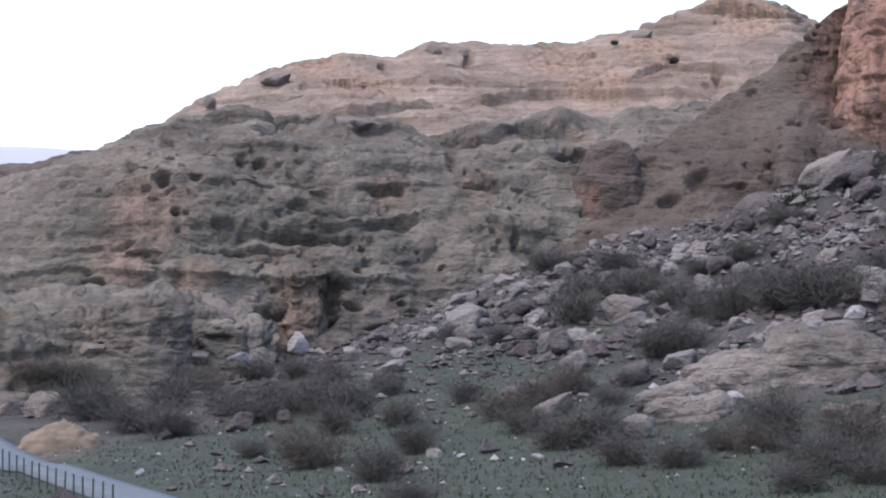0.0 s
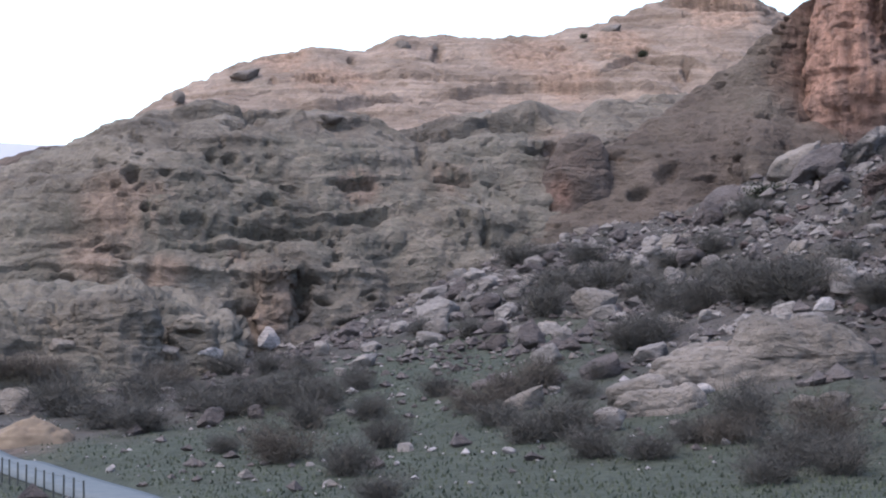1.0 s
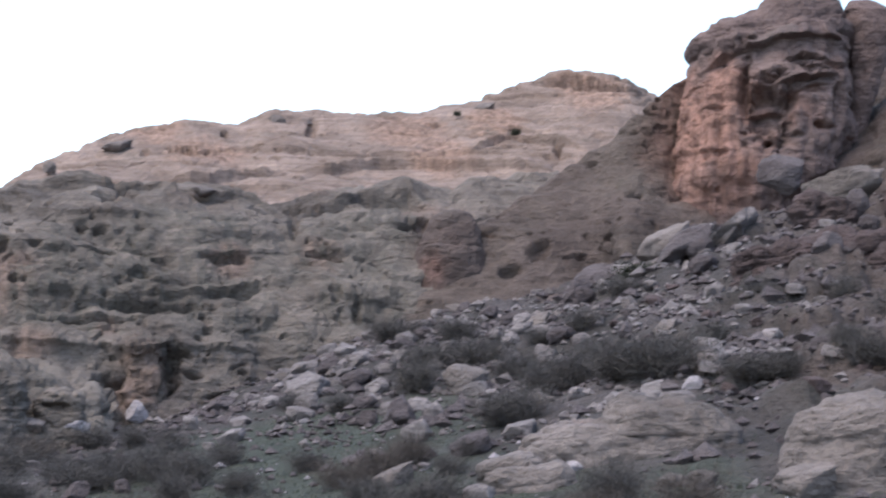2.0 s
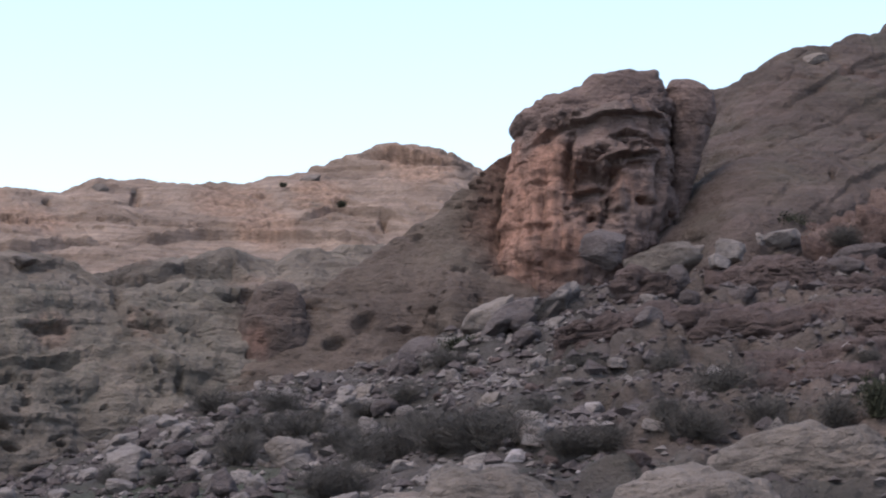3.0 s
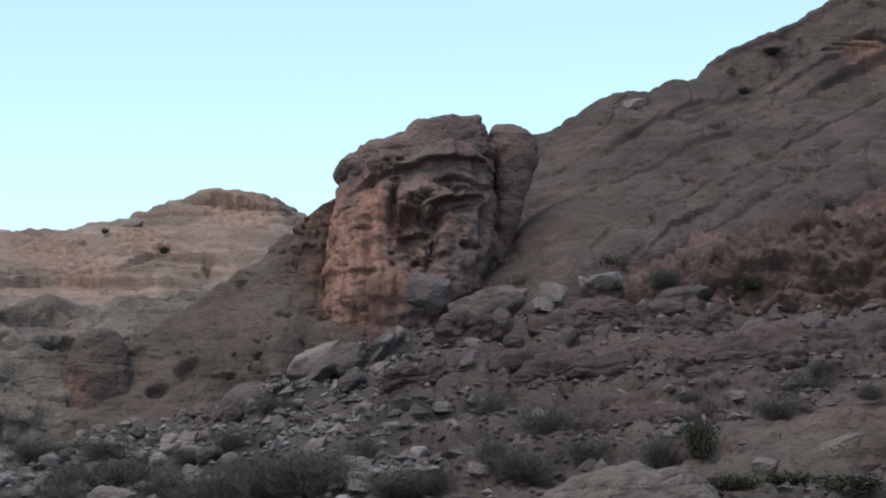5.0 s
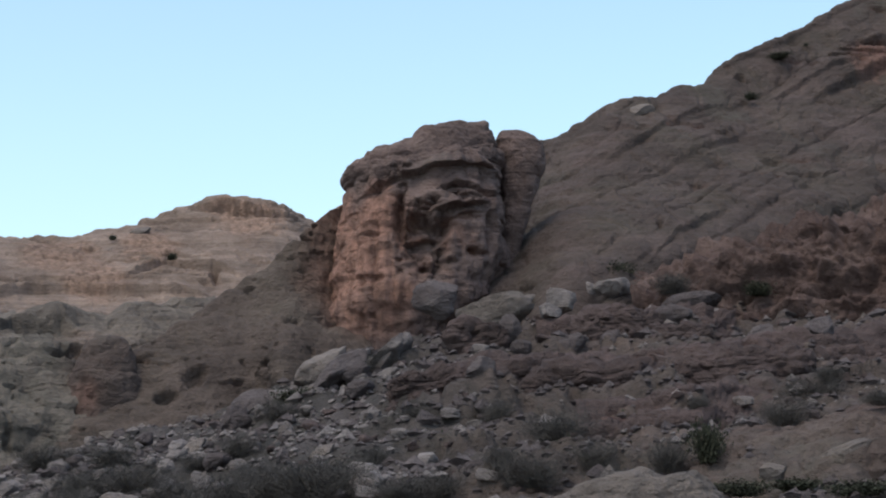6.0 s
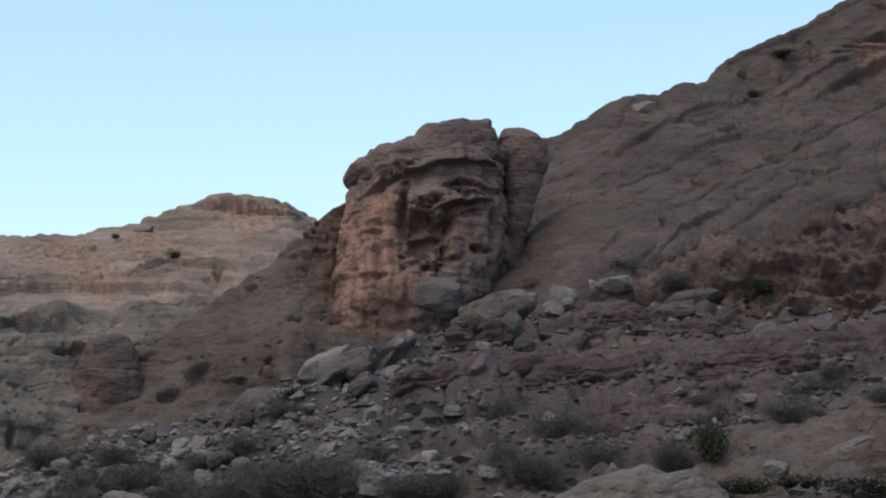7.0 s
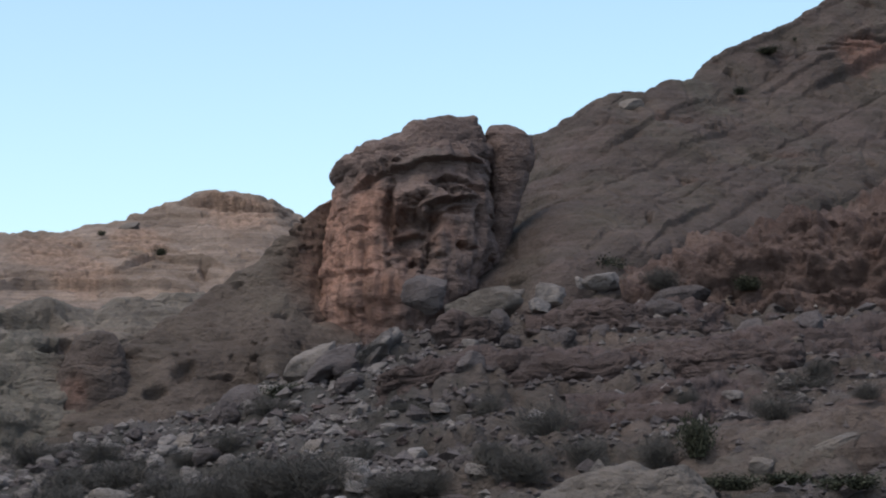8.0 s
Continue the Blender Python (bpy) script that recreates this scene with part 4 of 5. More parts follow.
# ---- road and fence ----
road_line = spline(ROAD, 120)
side_way = np.gradient(road_line, axis=0)
side_way = np.stack([-side_way[:, 1], side_way[:, 0]], 1) / np.linalg.norm(side_way, axis=1, keepdims=True)
cols = []
for off, lift in ((-1.55, -0.3), (-1.5, 0.02), (-0.8, 0.06), (0.0, 0.08), (0.8, 0.06), (1.5, 0.02), (1.55, -0.3)):
    xy = road_line + side_way * off
    cols.append(np.column_stack([xy, ground_base(*road_line.T) + lift]))
road = new("road", sheet_mesh("road", np.stack(cols, 1)[:, ::-1], ASPHALT))
tagged(road, "narrow pale asphalt road at the foot of the slope", "road", kind="structure")


def part(name, mesh, parent, label=""):
    ob = new(name, mesh)
    ob.parent = parent
    return tagged(ob, label)


def rod(name, a, b, r0, r1, material, sides=6):
    """A tapered rod from a to b."""
    bm = bmesh.new()
    a, b = Vector(a), Vector(b)
    m = Matrix.Translation((a + b) / 2) @ (b - a).to_track_quat("Z", "Y").to_matrix().to_4x4()
    bmesh.ops.create_cone(bm, cap_ends=True, segments=sides, radius1=r0, radius2=r1, depth=(b - a).length, matrix=m)
    me = bpy.data.meshes.new(name)
    bm.to_mesh(me)
    bm.free()
    me.materials.append(material)
    return me


FENCE_FROM, FENCE_TO = np.array((-26.1, 118.0)), np.array((-14.6, 90.9))
fence = new("wire_fence")
tagged(fence, "dark steel post and wire fence beside the road", "fence")
count = int(np.linalg.norm(FENCE_TO - FENCE_FROM) / 1.9)
tops = []
for k in range(count + 1):
    x, y = FENCE_FROM + (FENCE_TO - FENCE_FROM) * k / count
    z = float(ground(x, y)[0])
    tilt = random.uniform(-0.05, 0.05)
    tops.append(Vector((x, y, z)))
    part("post", rod("post", (x, y, z - 0.3), (x + tilt, y, z + 1.3), 0.05, 0.045, METAL), fence)
for h in (0.35, 0.75, 1.2):
    for a, b in zip(tops, tops[1:]):
        part("wire", rod("wire", a + Vector((0, 0, h)), b + Vector((0, 0, h)), 0.008, 0.008, METAL, 4), fence)


# ---- boulders ----
def boulder_mesh(name, seed, material, cuts=9, squash=1.0, fine=4):
    """A weathered block: a ball cut flat on some sides, then roughened and cracked."""
    rng = np.random.default_rng(seed)
    bm = bmesh.new()
    bmesh.ops.create_icosphere(bm, subdivisions=fine, radius=1.0)
    me = bpy.data.meshes.new(name)
    bm.to_mesh(me)
    bm.free()
    co = np.empty(len(me.vertices) * 3)
    me.vertices.foreach_get("co", co)
    p = co.reshape(-1, 3)
    p = np.sign(p) * np.abs(p) ** 0.72
    for _ in range(cuts):
        n = rng.normal(size=3)
        n /= np.linalg.norm(n)
        d = rng.uniform(0.5, 0.85)
        over = np.maximum(p @ n - d, 0)
        p = p - np.outer(over * 0.93, n)
    s = p + seed * 7.7
    out = 0.14 * fractal(s, 0.7, 5, seed, 0.6) + 0.12 * (lumps(s, 0.5, 3, seed + 5) - 0.4)
    band = (p[:, 2] / 0.34 + 0.5 * fractal(s, 0.9, 2, seed + 9)) % 1.0
    out = out + 0.05 * (step(band, 0, 0.7) - step(band, 0.8, 1))
    p = p * (1 + out[:, None])
    p = p / np.abs(p).max(0)
    me.vertices.foreach_set("co", p.reshape(-1))
    me.polygons.foreach_set("use_smooth", np.ones(len(me.polygons), bool))
    me.materials.append(material)
    me.update()
    return me


KINDS = [(STONE, "pale grey weathered boulder on the stony slope", "grey"), (TAN, "broad tan sandstone slab lying on the slope", "tan"),
         (DARK, "dark lichen-covered boulder on the slope", "dark"), (WHITE, "bare white stone lying in the grass", "white")]
SHAPES = [[boulder_mesh("boulder", 10 * k + v, KINDS[k][0], cuts=9 + 2 * v) for v in range(6)] for k in range(4)]


def boulder(x, y, z, w, h, tilt, kind, group, turn=None):
    """A boulder w wide and h high, leaning by tilt across the slope."""
    ob = new("boulder", random.choice(SHAPES[kind]))
    yaw = math.degrees(math.atan2(-x, y)) + (random.uniform(-25, 25) if turn is None else turn)
    ob.matrix_world = pose(x, y, z, random.uniform(-8, 8), tilt, yaw) @ Matrix.Diagonal((w / 2, w / 2 * random.uniform(0.7, 1.0), h / 2, 1))
    return tagged(ob, KINDS[kind][1], "boulder", group)


BOULDERS = []
BOULDERS += [(2.0, 165.6, 9.3, 4.2, 2.9, -25, 0), (2.1, 187.0, 12.3, 3.5, 1.9, -15, 0), (13.4, 148.9, 9.2, 3.7, 3.0, 0, 1), (10.0, 172.6, 12.9, 2.3, 1.6, 0, 0), (18.0, 162.8, 12.2, 2.2, 1.8, 0, 0), (8.5, 169.5, 11.6, 2.4, 1.5, -8, 0), (6.2, 164.9, 10.4, 3.3, 1.9, -20, 2), (8.2, 141.1, 6.8, 2.6, 2.6, -30, 2), (10.2, 138.8, 6.9, 1.6, 1.8, 0, 0), (8.5, 130.3, 5.6, 2.0, 1.8, -30, 0), (20.8, 125.9, 7.5, 2.2, 2.0, 0, 0), (23.7, 120.0, 7.3, 2.5, 1.9, -15, 0), (22.7, 124.6, 7.9, 1.3, 1.3, 0, 0)]
BOULDERS += [(25.8, 127.3, 8.9, 1.5, 1.2, 0, 3), (28.3, 134.0, 11.5, 2.4, 1.7, -10, 0), (28.0, 131.2, 10.7, 1.7, 1.1, 0, 0), (14.4, 124.9, 5.7, 2.6, 1.8, -18, 0), (12.3, 110.1, 3.1, 3.6, 2.3, -8, 1), (11.2, 122.5, 4.8, 2.7, 2.0, -25, 2), (15.8, 110.7, 3.9, 1.4, 0.7, -8, 3), (13.4, 108.3, 3.0, 0.7, 0.6, 0, 3), (19.9, 103.3, 3.2, 1.9, 1.0, -10, 1), (6.4, 115.7, 3.0, 2.9, 1.4, -28, 1), (10.0, 104.1, 2.0, 1.8, 1.7, -10, 0)]
BOULDERS += [(18.0, 140.1, 8.7, 2.7, 1.6, -28, 0), (19.1, 170.1, 14.0, 1.9, 1.6, 0, 0), (22.7, 164.0, 14.1, 2.8, 1.7, -10, 2), (13.8, 171.5, 13.4, 2.5, 1.8, -10, 0), (12.6, 195.9, 16.6, 3.4, 1.8, -12, 0), (6.7, 177.7, 12.7, 2.6, 1.9, -15, 0), (4.2, 195.2, 14.3, 2.2, 1.7, -20, 0), (26.0, 154.1, 13.9, 1.1, 1.5, 0, 2), (28.4, 166.0, 16.6, 1.4, 2.1, -20, 0), (14.5, 95.1, 1.6, 0.6, 0.4, 0, 3), (4.6, 99.5, 1.1, 0.7, 0.4, 0, 3), (0.9, 102.9, 1.1, 0.5, 0.3, 0, 3), (-19.6, 163.6, 6.8, 2.2, 1.3, 0, 1)]
BOULDERS += [(-22.5, 164.9, 8.7, 2.6, 3.8, 15, 2), (-27.5, 160.6, 7.2, 2.6, 1.6, -8, 1), (-16.8, 165.7, 6.2, 3.0, 2.3, -25, 3), (-13.8, 195.1, 8.1, 2.5, 2.7, 0, 3), (-27.7, 141.9, 2.6, 3.5, 2.8, -8, 1), (-30.8, 143.9, 2.7, 2.4, 2.7, 0, 1), (-12.5, 125.9, 1.9, 1.9, 1.6, -10, 2), (-9.9, 128.1, 2.4, 1.1, 1.2, 0, 2), (-19.8, 131.1, 1.8, 1.6, 1.0, 0, 0), (-3.7, 149.1, 5.6, 2.4, 1.4, -25, 0), (-5.3, 147.1, 5.1, 1.1, 0.9, 0, 0), (-4.1, 134.0, 3.9, 1.0, 0.6, 0, 3), (-7.4, 166.3, 6.8, 1.3, 1.8, -20, 0)]
BOULDERS += [(-5.5, 180.3, 8.8, 2.7, 1.7, -10, 2), (-3.4, 160.0, 7.1, 2.1, 1.0, -12, 0), (-18.3, 151.6, 3.9, 1.4, 0.9, 0, 0), (-16.0, 108.2, -0.1, 0.5, 0.6, 0, 3), (-0.4, 104.1, 1.1, 0.9, 0.6, -10, 0), (8.7, 201.6, 16.2, 2.6, 2.0, -10, 0), (11.1, 185.8, 14.9, 2.1, 1.6, 0, 0), (5.6, 189.2, 14.1, 2.3, 1.6, -15, 0), (3.8, 178.8, 11.9, 2.5, 1.8, -25, 2), (-1.1, 166.4, 8.7, 2.3, 1.4, -15, 0), (21.0, 162.3, 12.5, 2.0, 1.6, 0, 0), (25.0, 164.8, 15.3, 2.3, 2.0, 0, 0), (26.9, 180.6, 18.2, 3.0, 2.4, 0, 2)]
BOULDERS += [(27.3, 145.5, 12.6, 1.6, 1.3, 0, 0), (29.3, 188.0, 20.9, 4.2, 2.5, -25, 2), (17.0, 188.3, 16.5, 2.3, 1.6, 0, 0), (19.5, 191.7, 17.8, 2.1, 1.7, 0, 2), (21.1, 178.3, 16.3, 2.5, 1.7, -10, 0), (12.3, 167.0, 11.8, 2.0, 1.7, -20, 0), (7.5, 159.3, 9.6, 2.2, 1.8, -20, 0), (15.7, 163.8, 12.2, 1.5, 1.4, 0, 0), (21.8, 120.0, 6.8, 1.4, 1.1, 0, 0), (24.5, 117.4, 6.6, 1.7, 1.4, 0, 0), (13.3, 103.8, 2.3, 0.8, 0.5, 0, 0), (-10.2, 121.5, 1.7, 0.7, 0.5, 0, 0)]
BOULDERS += [(-5.2, 102.8, 0.4, 0.5, 0.3, 0, 0), (8.2, 120.2, 3.9, 0.9, 0.7, 0, 0), (42.8, 140.8, 14.1, 1.2, 1.1, 0, 0), (39.4, 147.1, 15.9, 1.3, 0.9, -10, 0), (54.7, 189.1, 27.5, 2.7, 3.7, 0, 2), (66.6, 202.2, 33.5, 2.5, 3.0, 10, 0), (69.8, 201.7, 34.4, 3.3, 2.6, 0, 0), (68.1, 178.6, 27.9, 4.9, 2.8, 0, 2), (37.6, 194.9, 24.1, 6.5, 4.1, -32, 1), (42.4, 190.1, 24.9, 7.0, 2.8, -48, 0)]
BOULDERS += [(27.7, 131.6, 10.7, 2.6, 1.8, -8, 0), (27.8, 130.7, 10.2, 1.7, 1.0, 0, 0), (26.3, 180.8, 18.4, 3.0, 3.0, -15, 2), (28.4, 166.0, 16.6, 1.5, 2.1, -15, 0), (34.2, 124.4, 10.9, 1.6, 1.0, 0, 0), (61.6, 206.3, 33.4, 3.0, 2.4, 0, 0), (58.5, 188.5, 30.0, 2.4, 1.8, 0, 0), (51.6, 175.9, 25.0, 2.0, 2.1, 0, 2), (49.5, 189.1, 26.5, 3.8, 3.2, -10, 2), (43.5, 159.9, 21.0, 2.8, 2.5, 0, 2), (38.3, 150.1, 17.0, 1.7, 1.1, -10, 0), (42.3, 151.7, 18.0, 1.6, 1.0, 0, 0), (56.3, 174.9, 24.9, 3.1, 2.2, -15, 2)]
BOULDERS += [(59.5, 173.2, 25.4, 2.5, 1.8, -10, 2), (32.9, 143.8, 14.9, 1.5, 1.1, 0, 0), (56.5, 160.1, 21.5, 2.8, 1.5, -15, 1), (32.9, 135.5, 12.6, 1.7, 1.2, 0, 0), (67.2, 157.7, 24.1, 2.8, 1.7, -15, 2), (72.1, 156.3, 24.2, 3.8, 2.3, -10, 2), (58.8, 141.8, 17.2, 1.7, 1.0, 0, 0), (54.2, 115.1, 11.0, 5.6, 1.7, -18, 1), (25.4, 96.8, 2.8, 3.3, 2.0, -10, 1), (21.1, 101.4, 3.1, 1.7, 1.2, 0, 1)]
for x, y, z, w, h, tilt, kind in BOULDERS:
    boulder(x, y + 0.25 * w, z + 0.28 * h, w, h, tilt, kind, "large boulders")
BASE_BLOCKS = [
    (37.0, 186.4, 24.2, 6.6, 3.0, -28, 2),
    (43.0, 191.2, 26.6, 7.4, 2.3, -44, 0),
    (55.2, 197.4, 31.2, 8.2, 4.4, -6, 1),
    (51.1, 206.8, 34.4, 5.2, 5.4, 0, 2),
    (61.8, 196.5, 32.6, 3.4, 3.0, 10, 0),
    (67.1, 196.9, 34.3, 4.2, 2.4, -15, 0),
    (70.8, 182.8, 30.4, 6.0, 2.4, -4, 2),
    (49.5, 185.5, 25.5, 3.6, 3.6, 0, 1),
    (36.9, 176.2, 21.6, 3.2, 2.0, -20, 2),
]
for x, y, z, w, h, tilt, kind in BASE_BLOCKS:
    boulder(x, y, z, w, h, tilt, kind, "blocks below the tower", turn=0)
CAP_ROCKS = []
CAP_ROCKS += [(-1.7, 348.2, 61.9, 3.7, 2.8, 4, 1), (3.0, 350.7, 62.3, 3.3, 1.8, 0, 1), (-36.9, 320.8, 49.7, 2.3, 2.3, 10, 1), (-27.0, 329.4, 54.4, 5.5, 1.9, -15, 1), (89.2, 246.8, 64.8, 4.7, 1.9, -15, 1), (35.2, 358.0, 67.0, 4.6, 1.8, -6, 1), (-8.8, 219.5, 33.0, 3.0, 1.1, 6, 1)]
for x, y, z, w, h, tilt, kind in CAP_ROCKS:
    boulder(x, y, z + 0.25 * h, w, h, tilt, kind, "cap rocks", turn=0)
def hump(x, y, w, deep, h, seed, label, material=TAN, z=None, rough=0.0):
    """A broad back of bedrock, w wide and h high, rising out of the slope."""
    z = float(ground(x, y)[0]) if z is None else z
    rings = [(x, y, z + h * up, w / 2 * half) for up, half in ((1.0, 0.12), (0.97, 0.35), (0.88, 0.62), (0.62, 0.85), (0.3, 0.97), (-0.2, 1.02), (-0.9, 1.05))]
    ob = new("rock_outcrop", rock_mass("rock_outcrop", ringed(rings, deep, 260, 110), material, 1.0 + rough, 0.1 + 0.25 * rough, 0.5 + rough, seed, wrap=True, lump=3.2, bed=0.9, block=6.0, dip=-0.12))
    return tagged(ob, label, "outcrop", "bedrock backs")


hump(17.6, 113.0, 10.0, 0.45, 2.1, 1010, "pale bedrock back with weathered beds on the slope")
hump(21.3, 112.6, 8.6, 0.5, 2.7, 1020, "pale bedrock back with weathered beds on the slope")
hump(13.0, 108.5, 5.6, 0.45, 1.4, 1030, "pale bedrock back with weathered beds on the slope")
hump(39.8, 112.6, 11.0, 0.42, 3.0, 1040, "broad tan bedrock back on the lower slope")
hump(29.2, 99.5, 9.5, 0.5, 4.0, 1050, "broad tan bedrock back on the lower slope")
hump(-24.4, 163.6, 8.4, 0.6, 3.7, 1060, "large rounded grey block below the cliff", CLIFF, 8.1, 0.3)
hump(-18.2, 166.2, 4.8, 0.6, 2.5, 1070, "rounded grey block beside the dark gap below the cliff", CLIFF, 7.9, 0.2)
hump(61.8, 179.7, 9, 0.5, 3.2, 1100, "brown crumbling bedrock hump on the slope", HILL, None, 0.8)
hump(66.2, 173.8, 8, 0.5, 2.8, 1110, "brown crumbling bedrock hump on the slope", HILL, None, 0.8)
hump(47.0, 163.4, 10, 0.5, 2.2, 1120, "brown crumbling bedrock hump on the slope", HILL, None, 0.8)
hump(52.7, 157.4, 12, 0.5, 2.0, 1130, "brown crumbling bedrock hump on the slope", HILL, None, 0.8)
hump(63.3, 152.4, 12, 0.5, 2.2, 1140, "brown crumbling bedrock hump on the slope", HILL, None, 0.8)
hump(40.0, 163.2, 8, 0.5, 2.0, 1150, "brown crumbling bedrock hump on the slope", HILL, None, 0.8)
hump(72.7, 155.9, 10, 0.5, 2.2, 1160, "brown crumbling bedrock hump on the slope", HILL, None, 0.8)
hump(49.5, 183.5, 6, 0.5, 3.0, 1170, "brown crumbling bedrock hump on the slope", HILL, None, 0.8)

mx, my = -23.2, 123.8
mz = float(ground(mx, my)[0])
rings = [(mx, my + 1.5, mz + up, half) for up, half in ((1.6, 0.3), (1.4, 0.9), (0.9, 1.8), (0.3, 2.6), (-0.8, 3.1))]
mound = new("earth_mound", rock_mass("earth_mound", ringed(rings, 0.7, 90, 36), EARTH, 0.5, 0.1, 0.2, 990, wrap=True, lump=1.2))
tagged(mound, "heap of reddish bare earth beside the road", "earth mound")

# loose blocks of the scree
rng = np.random.default_rng(4)
for total, b0, b1, r0, r1, least, kinds in ((75, -4, 24, 95, 205, 0.45, [0, 0, 2, 2, 2, 1]), (95, -1, 12, 125, 208, 0.9, [0, 0, 0, 0, 2, 1])):
    made = 0
    while made < total:
        b, r = rng.uniform(b0, b1), r0 + (r1 - r0) * rng.random() ** 0.8
        x, y = r * math.sin(radians(b)), r * math.cos(radians(b))
        z0 = float(ground_base(x, y)[0])
        like = min(max((z0 - 3.5) / 9, 0.04), 1) * (1.0 if b < 14 else 0.6)
        clump = float(fractal(np.array([[x, y, 0.0]]), 18, 2, 61)[0])
        if rng.random() > like * (0.5 + 1.5 * clump):
            continue
        w = min(least + rng.gamma(2.0, 0.34), 2.8)
        h = w * rng.uniform(0.5, 0.85)
        boulder(x, y, float(ground(x, y)[0]) + 0.2 * h, w, h, rng.uniform(-30, 15), int(rng.choice(kinds)), "scree blocks")
        made += 1

# smaller scree blocks, too many to count
def scree_field(total, seed, b0, b1, r0, r1, material, label):
    rng = np.random.default_rng(seed)
    kinds = []
    for v in range(5):
        me = boulder_mesh("block", 300 + seed + v, material, cuts=10, fine=3)
        co = np.empty(len(me.vertices) * 3)
        me.vertices.foreach_get("co", co)
        kinds.append((co.reshape(-1, 3), np.array([f.vertices[:] for f in me.polygons])))
        bpy.data.meshes.remove(me)
    b, r = np.radians(rng.uniform(b0, b1, total * 8)), r0 + (r1 - r0) * rng.random(total * 8)
    x, y = r * np.sin(b), r * np.cos(b)
    like = np.clip((ground_base(x, y) - 4) / 8, 0.03, 1) * (0.25 + 1.0 * step(fractal(np.stack([x, y, 0 * x], 1), 12, 2, seed + 3), -0.1, 0.3))
    ok = rng.random(total * 8) < like
    x, y = x[ok][:total], y[ok][:total]
    z = ground(x, y)
    verts, faces, base = [], [], 0
    for px, py, pz in zip(x, y, z):
        co, f = kinds[rng.integers(5)]
        w = min(0.4 + rng.gamma(2.0, 0.26), 1.9)
        a = rng.uniform(0, 2 * np.pi)
        c = co * np.array((w / 2, w / 2 * rng.uniform(0.7, 1.0), w / 2 * rng.uniform(0.5, 0.85)))
        c = np.stack([c[:, 0] * np.cos(a) - c[:, 1] * np.sin(a), c[:, 0] * np.sin(a) + c[:, 1] * np.cos(a), c[:, 2] - c[:, 0] * rng.uniform(-0.2, 0.4)], 1)
        verts.append(c + np.array((px, py, pz + 0.12 * w)))
        faces.append(f + base)
        base += len(co)
    me = bpy.data.meshes.new("scree_blocks")
    me.from_pydata(np.concatenate(verts).tolist(), [], np.concatenate(faces).tolist())
    me.polygons.foreach_set("use_smooth", np.ones(len(me.polygons), bool))
    me.materials.append(material)
    return tagged(new("scree_blocks", me), label, "stones", kind="stuff")


scree_field(330, 31, -2, 13, 120, 210, STONE, "pale broken blocks heaped on the scree")
scree_field(130, 32, 9, 26, 118, 205, HILL, "dark broken blocks strewn over the brown slope")

# stones too many to count
corner = np.array([(1, 0, 0), (-0.5, 0.8, 0), (-0.6, -0.8, 0.1), (0.1, 0.1, 0.8), (0.2, -0.7, 0.3), (0, 0, -0.6)])
sides = np.array([(0, 1, 3), (1, 2, 3), (2, 4, 3), (4, 0, 3), (1, 0, 5), (2, 1, 5), (4, 2, 5), (0, 4, 5)])


def scatter_stones(name, total, seed, near, far, b0, b1, size, material, label, need):
    rng = np.random.default_rng(seed)
    b, r = np.radians(rng.uniform(b0, b1, total * 3)), near + (far - near) * rng.random(total * 3)
    x, y = r * np.sin(b), r * np.cos(b)
    ok = rng.random(total * 3) < need(x, y)
    x, y = x[ok][:total], y[ok][:total]
    n = len(x)
    s = size * (0.5 + rng.gamma(1.6, 0.45, n))
    a = rng.uniform(0, 2 * np.pi, n)
    c = corner[None] * rng.uniform(0.7, 1.3, (n, 6, 3)) * s[:, None, None]
    cx = c[:, :, 0] * np.cos(a)[:, None] - c[:, :, 1] * np.sin(a)[:, None] + x[:, None]
    cy = c[:, :, 0] * np.sin(a)[:, None] + c[:, :, 1] * np.cos(a)[:, None] + y[:, None]
    cz = c[:, :, 2] * 0.85 + (ground(x, y) + 0.15 * s)[:, None]
    me = bpy.data.meshes.new(name)
    me.from_pydata(np.stack([cx, cy, cz], 2).reshape(-1, 3).tolist(), [], (sides[None] + 6 * np.arange(n)[:, None, None]).reshape(-1, 3).tolist())
    me.materials.append(material)
    return tagged(new(name, me), label, "stones", kind="stuff")


scatter_stones("scree_stones", 3600, 21, 92, 212, -6, 28, 0.28, STONE, "grey broken stones strewn over the scree",
               lambda x, y: np.clip((ground_base(x, y) - 4.5) / 10, 0.02, 1) * (1 - 0.65 * step(np.degrees(np.arctan2(x, y)), 10, 16)) * (0.35 + 0.9 * step(fractal(np.stack([x, y, 0 * x], 1), 11, 3, 62), -0.1, 0.4)))
scatter_stones("meadow_stones", 320, 22, 88, 150, -11, 14, 0.11, WHITE, "small white stones scattered in the grass", lambda x, y: 0.5 + 0 * x)
scatter_stones("dark_rubble", 9000, 23, 92, 212, -12, 28, 0.30, DARK, "dark rubble between the boulders",
               lambda x, y: np.clip((ground_base(x, y) - 2) / 10, 0.03, 1) * (0.3 + 0.9 * step(fractal(np.stack([x, y, 0 * x], 1), 9, 3, 64), 0.0, 0.4)))


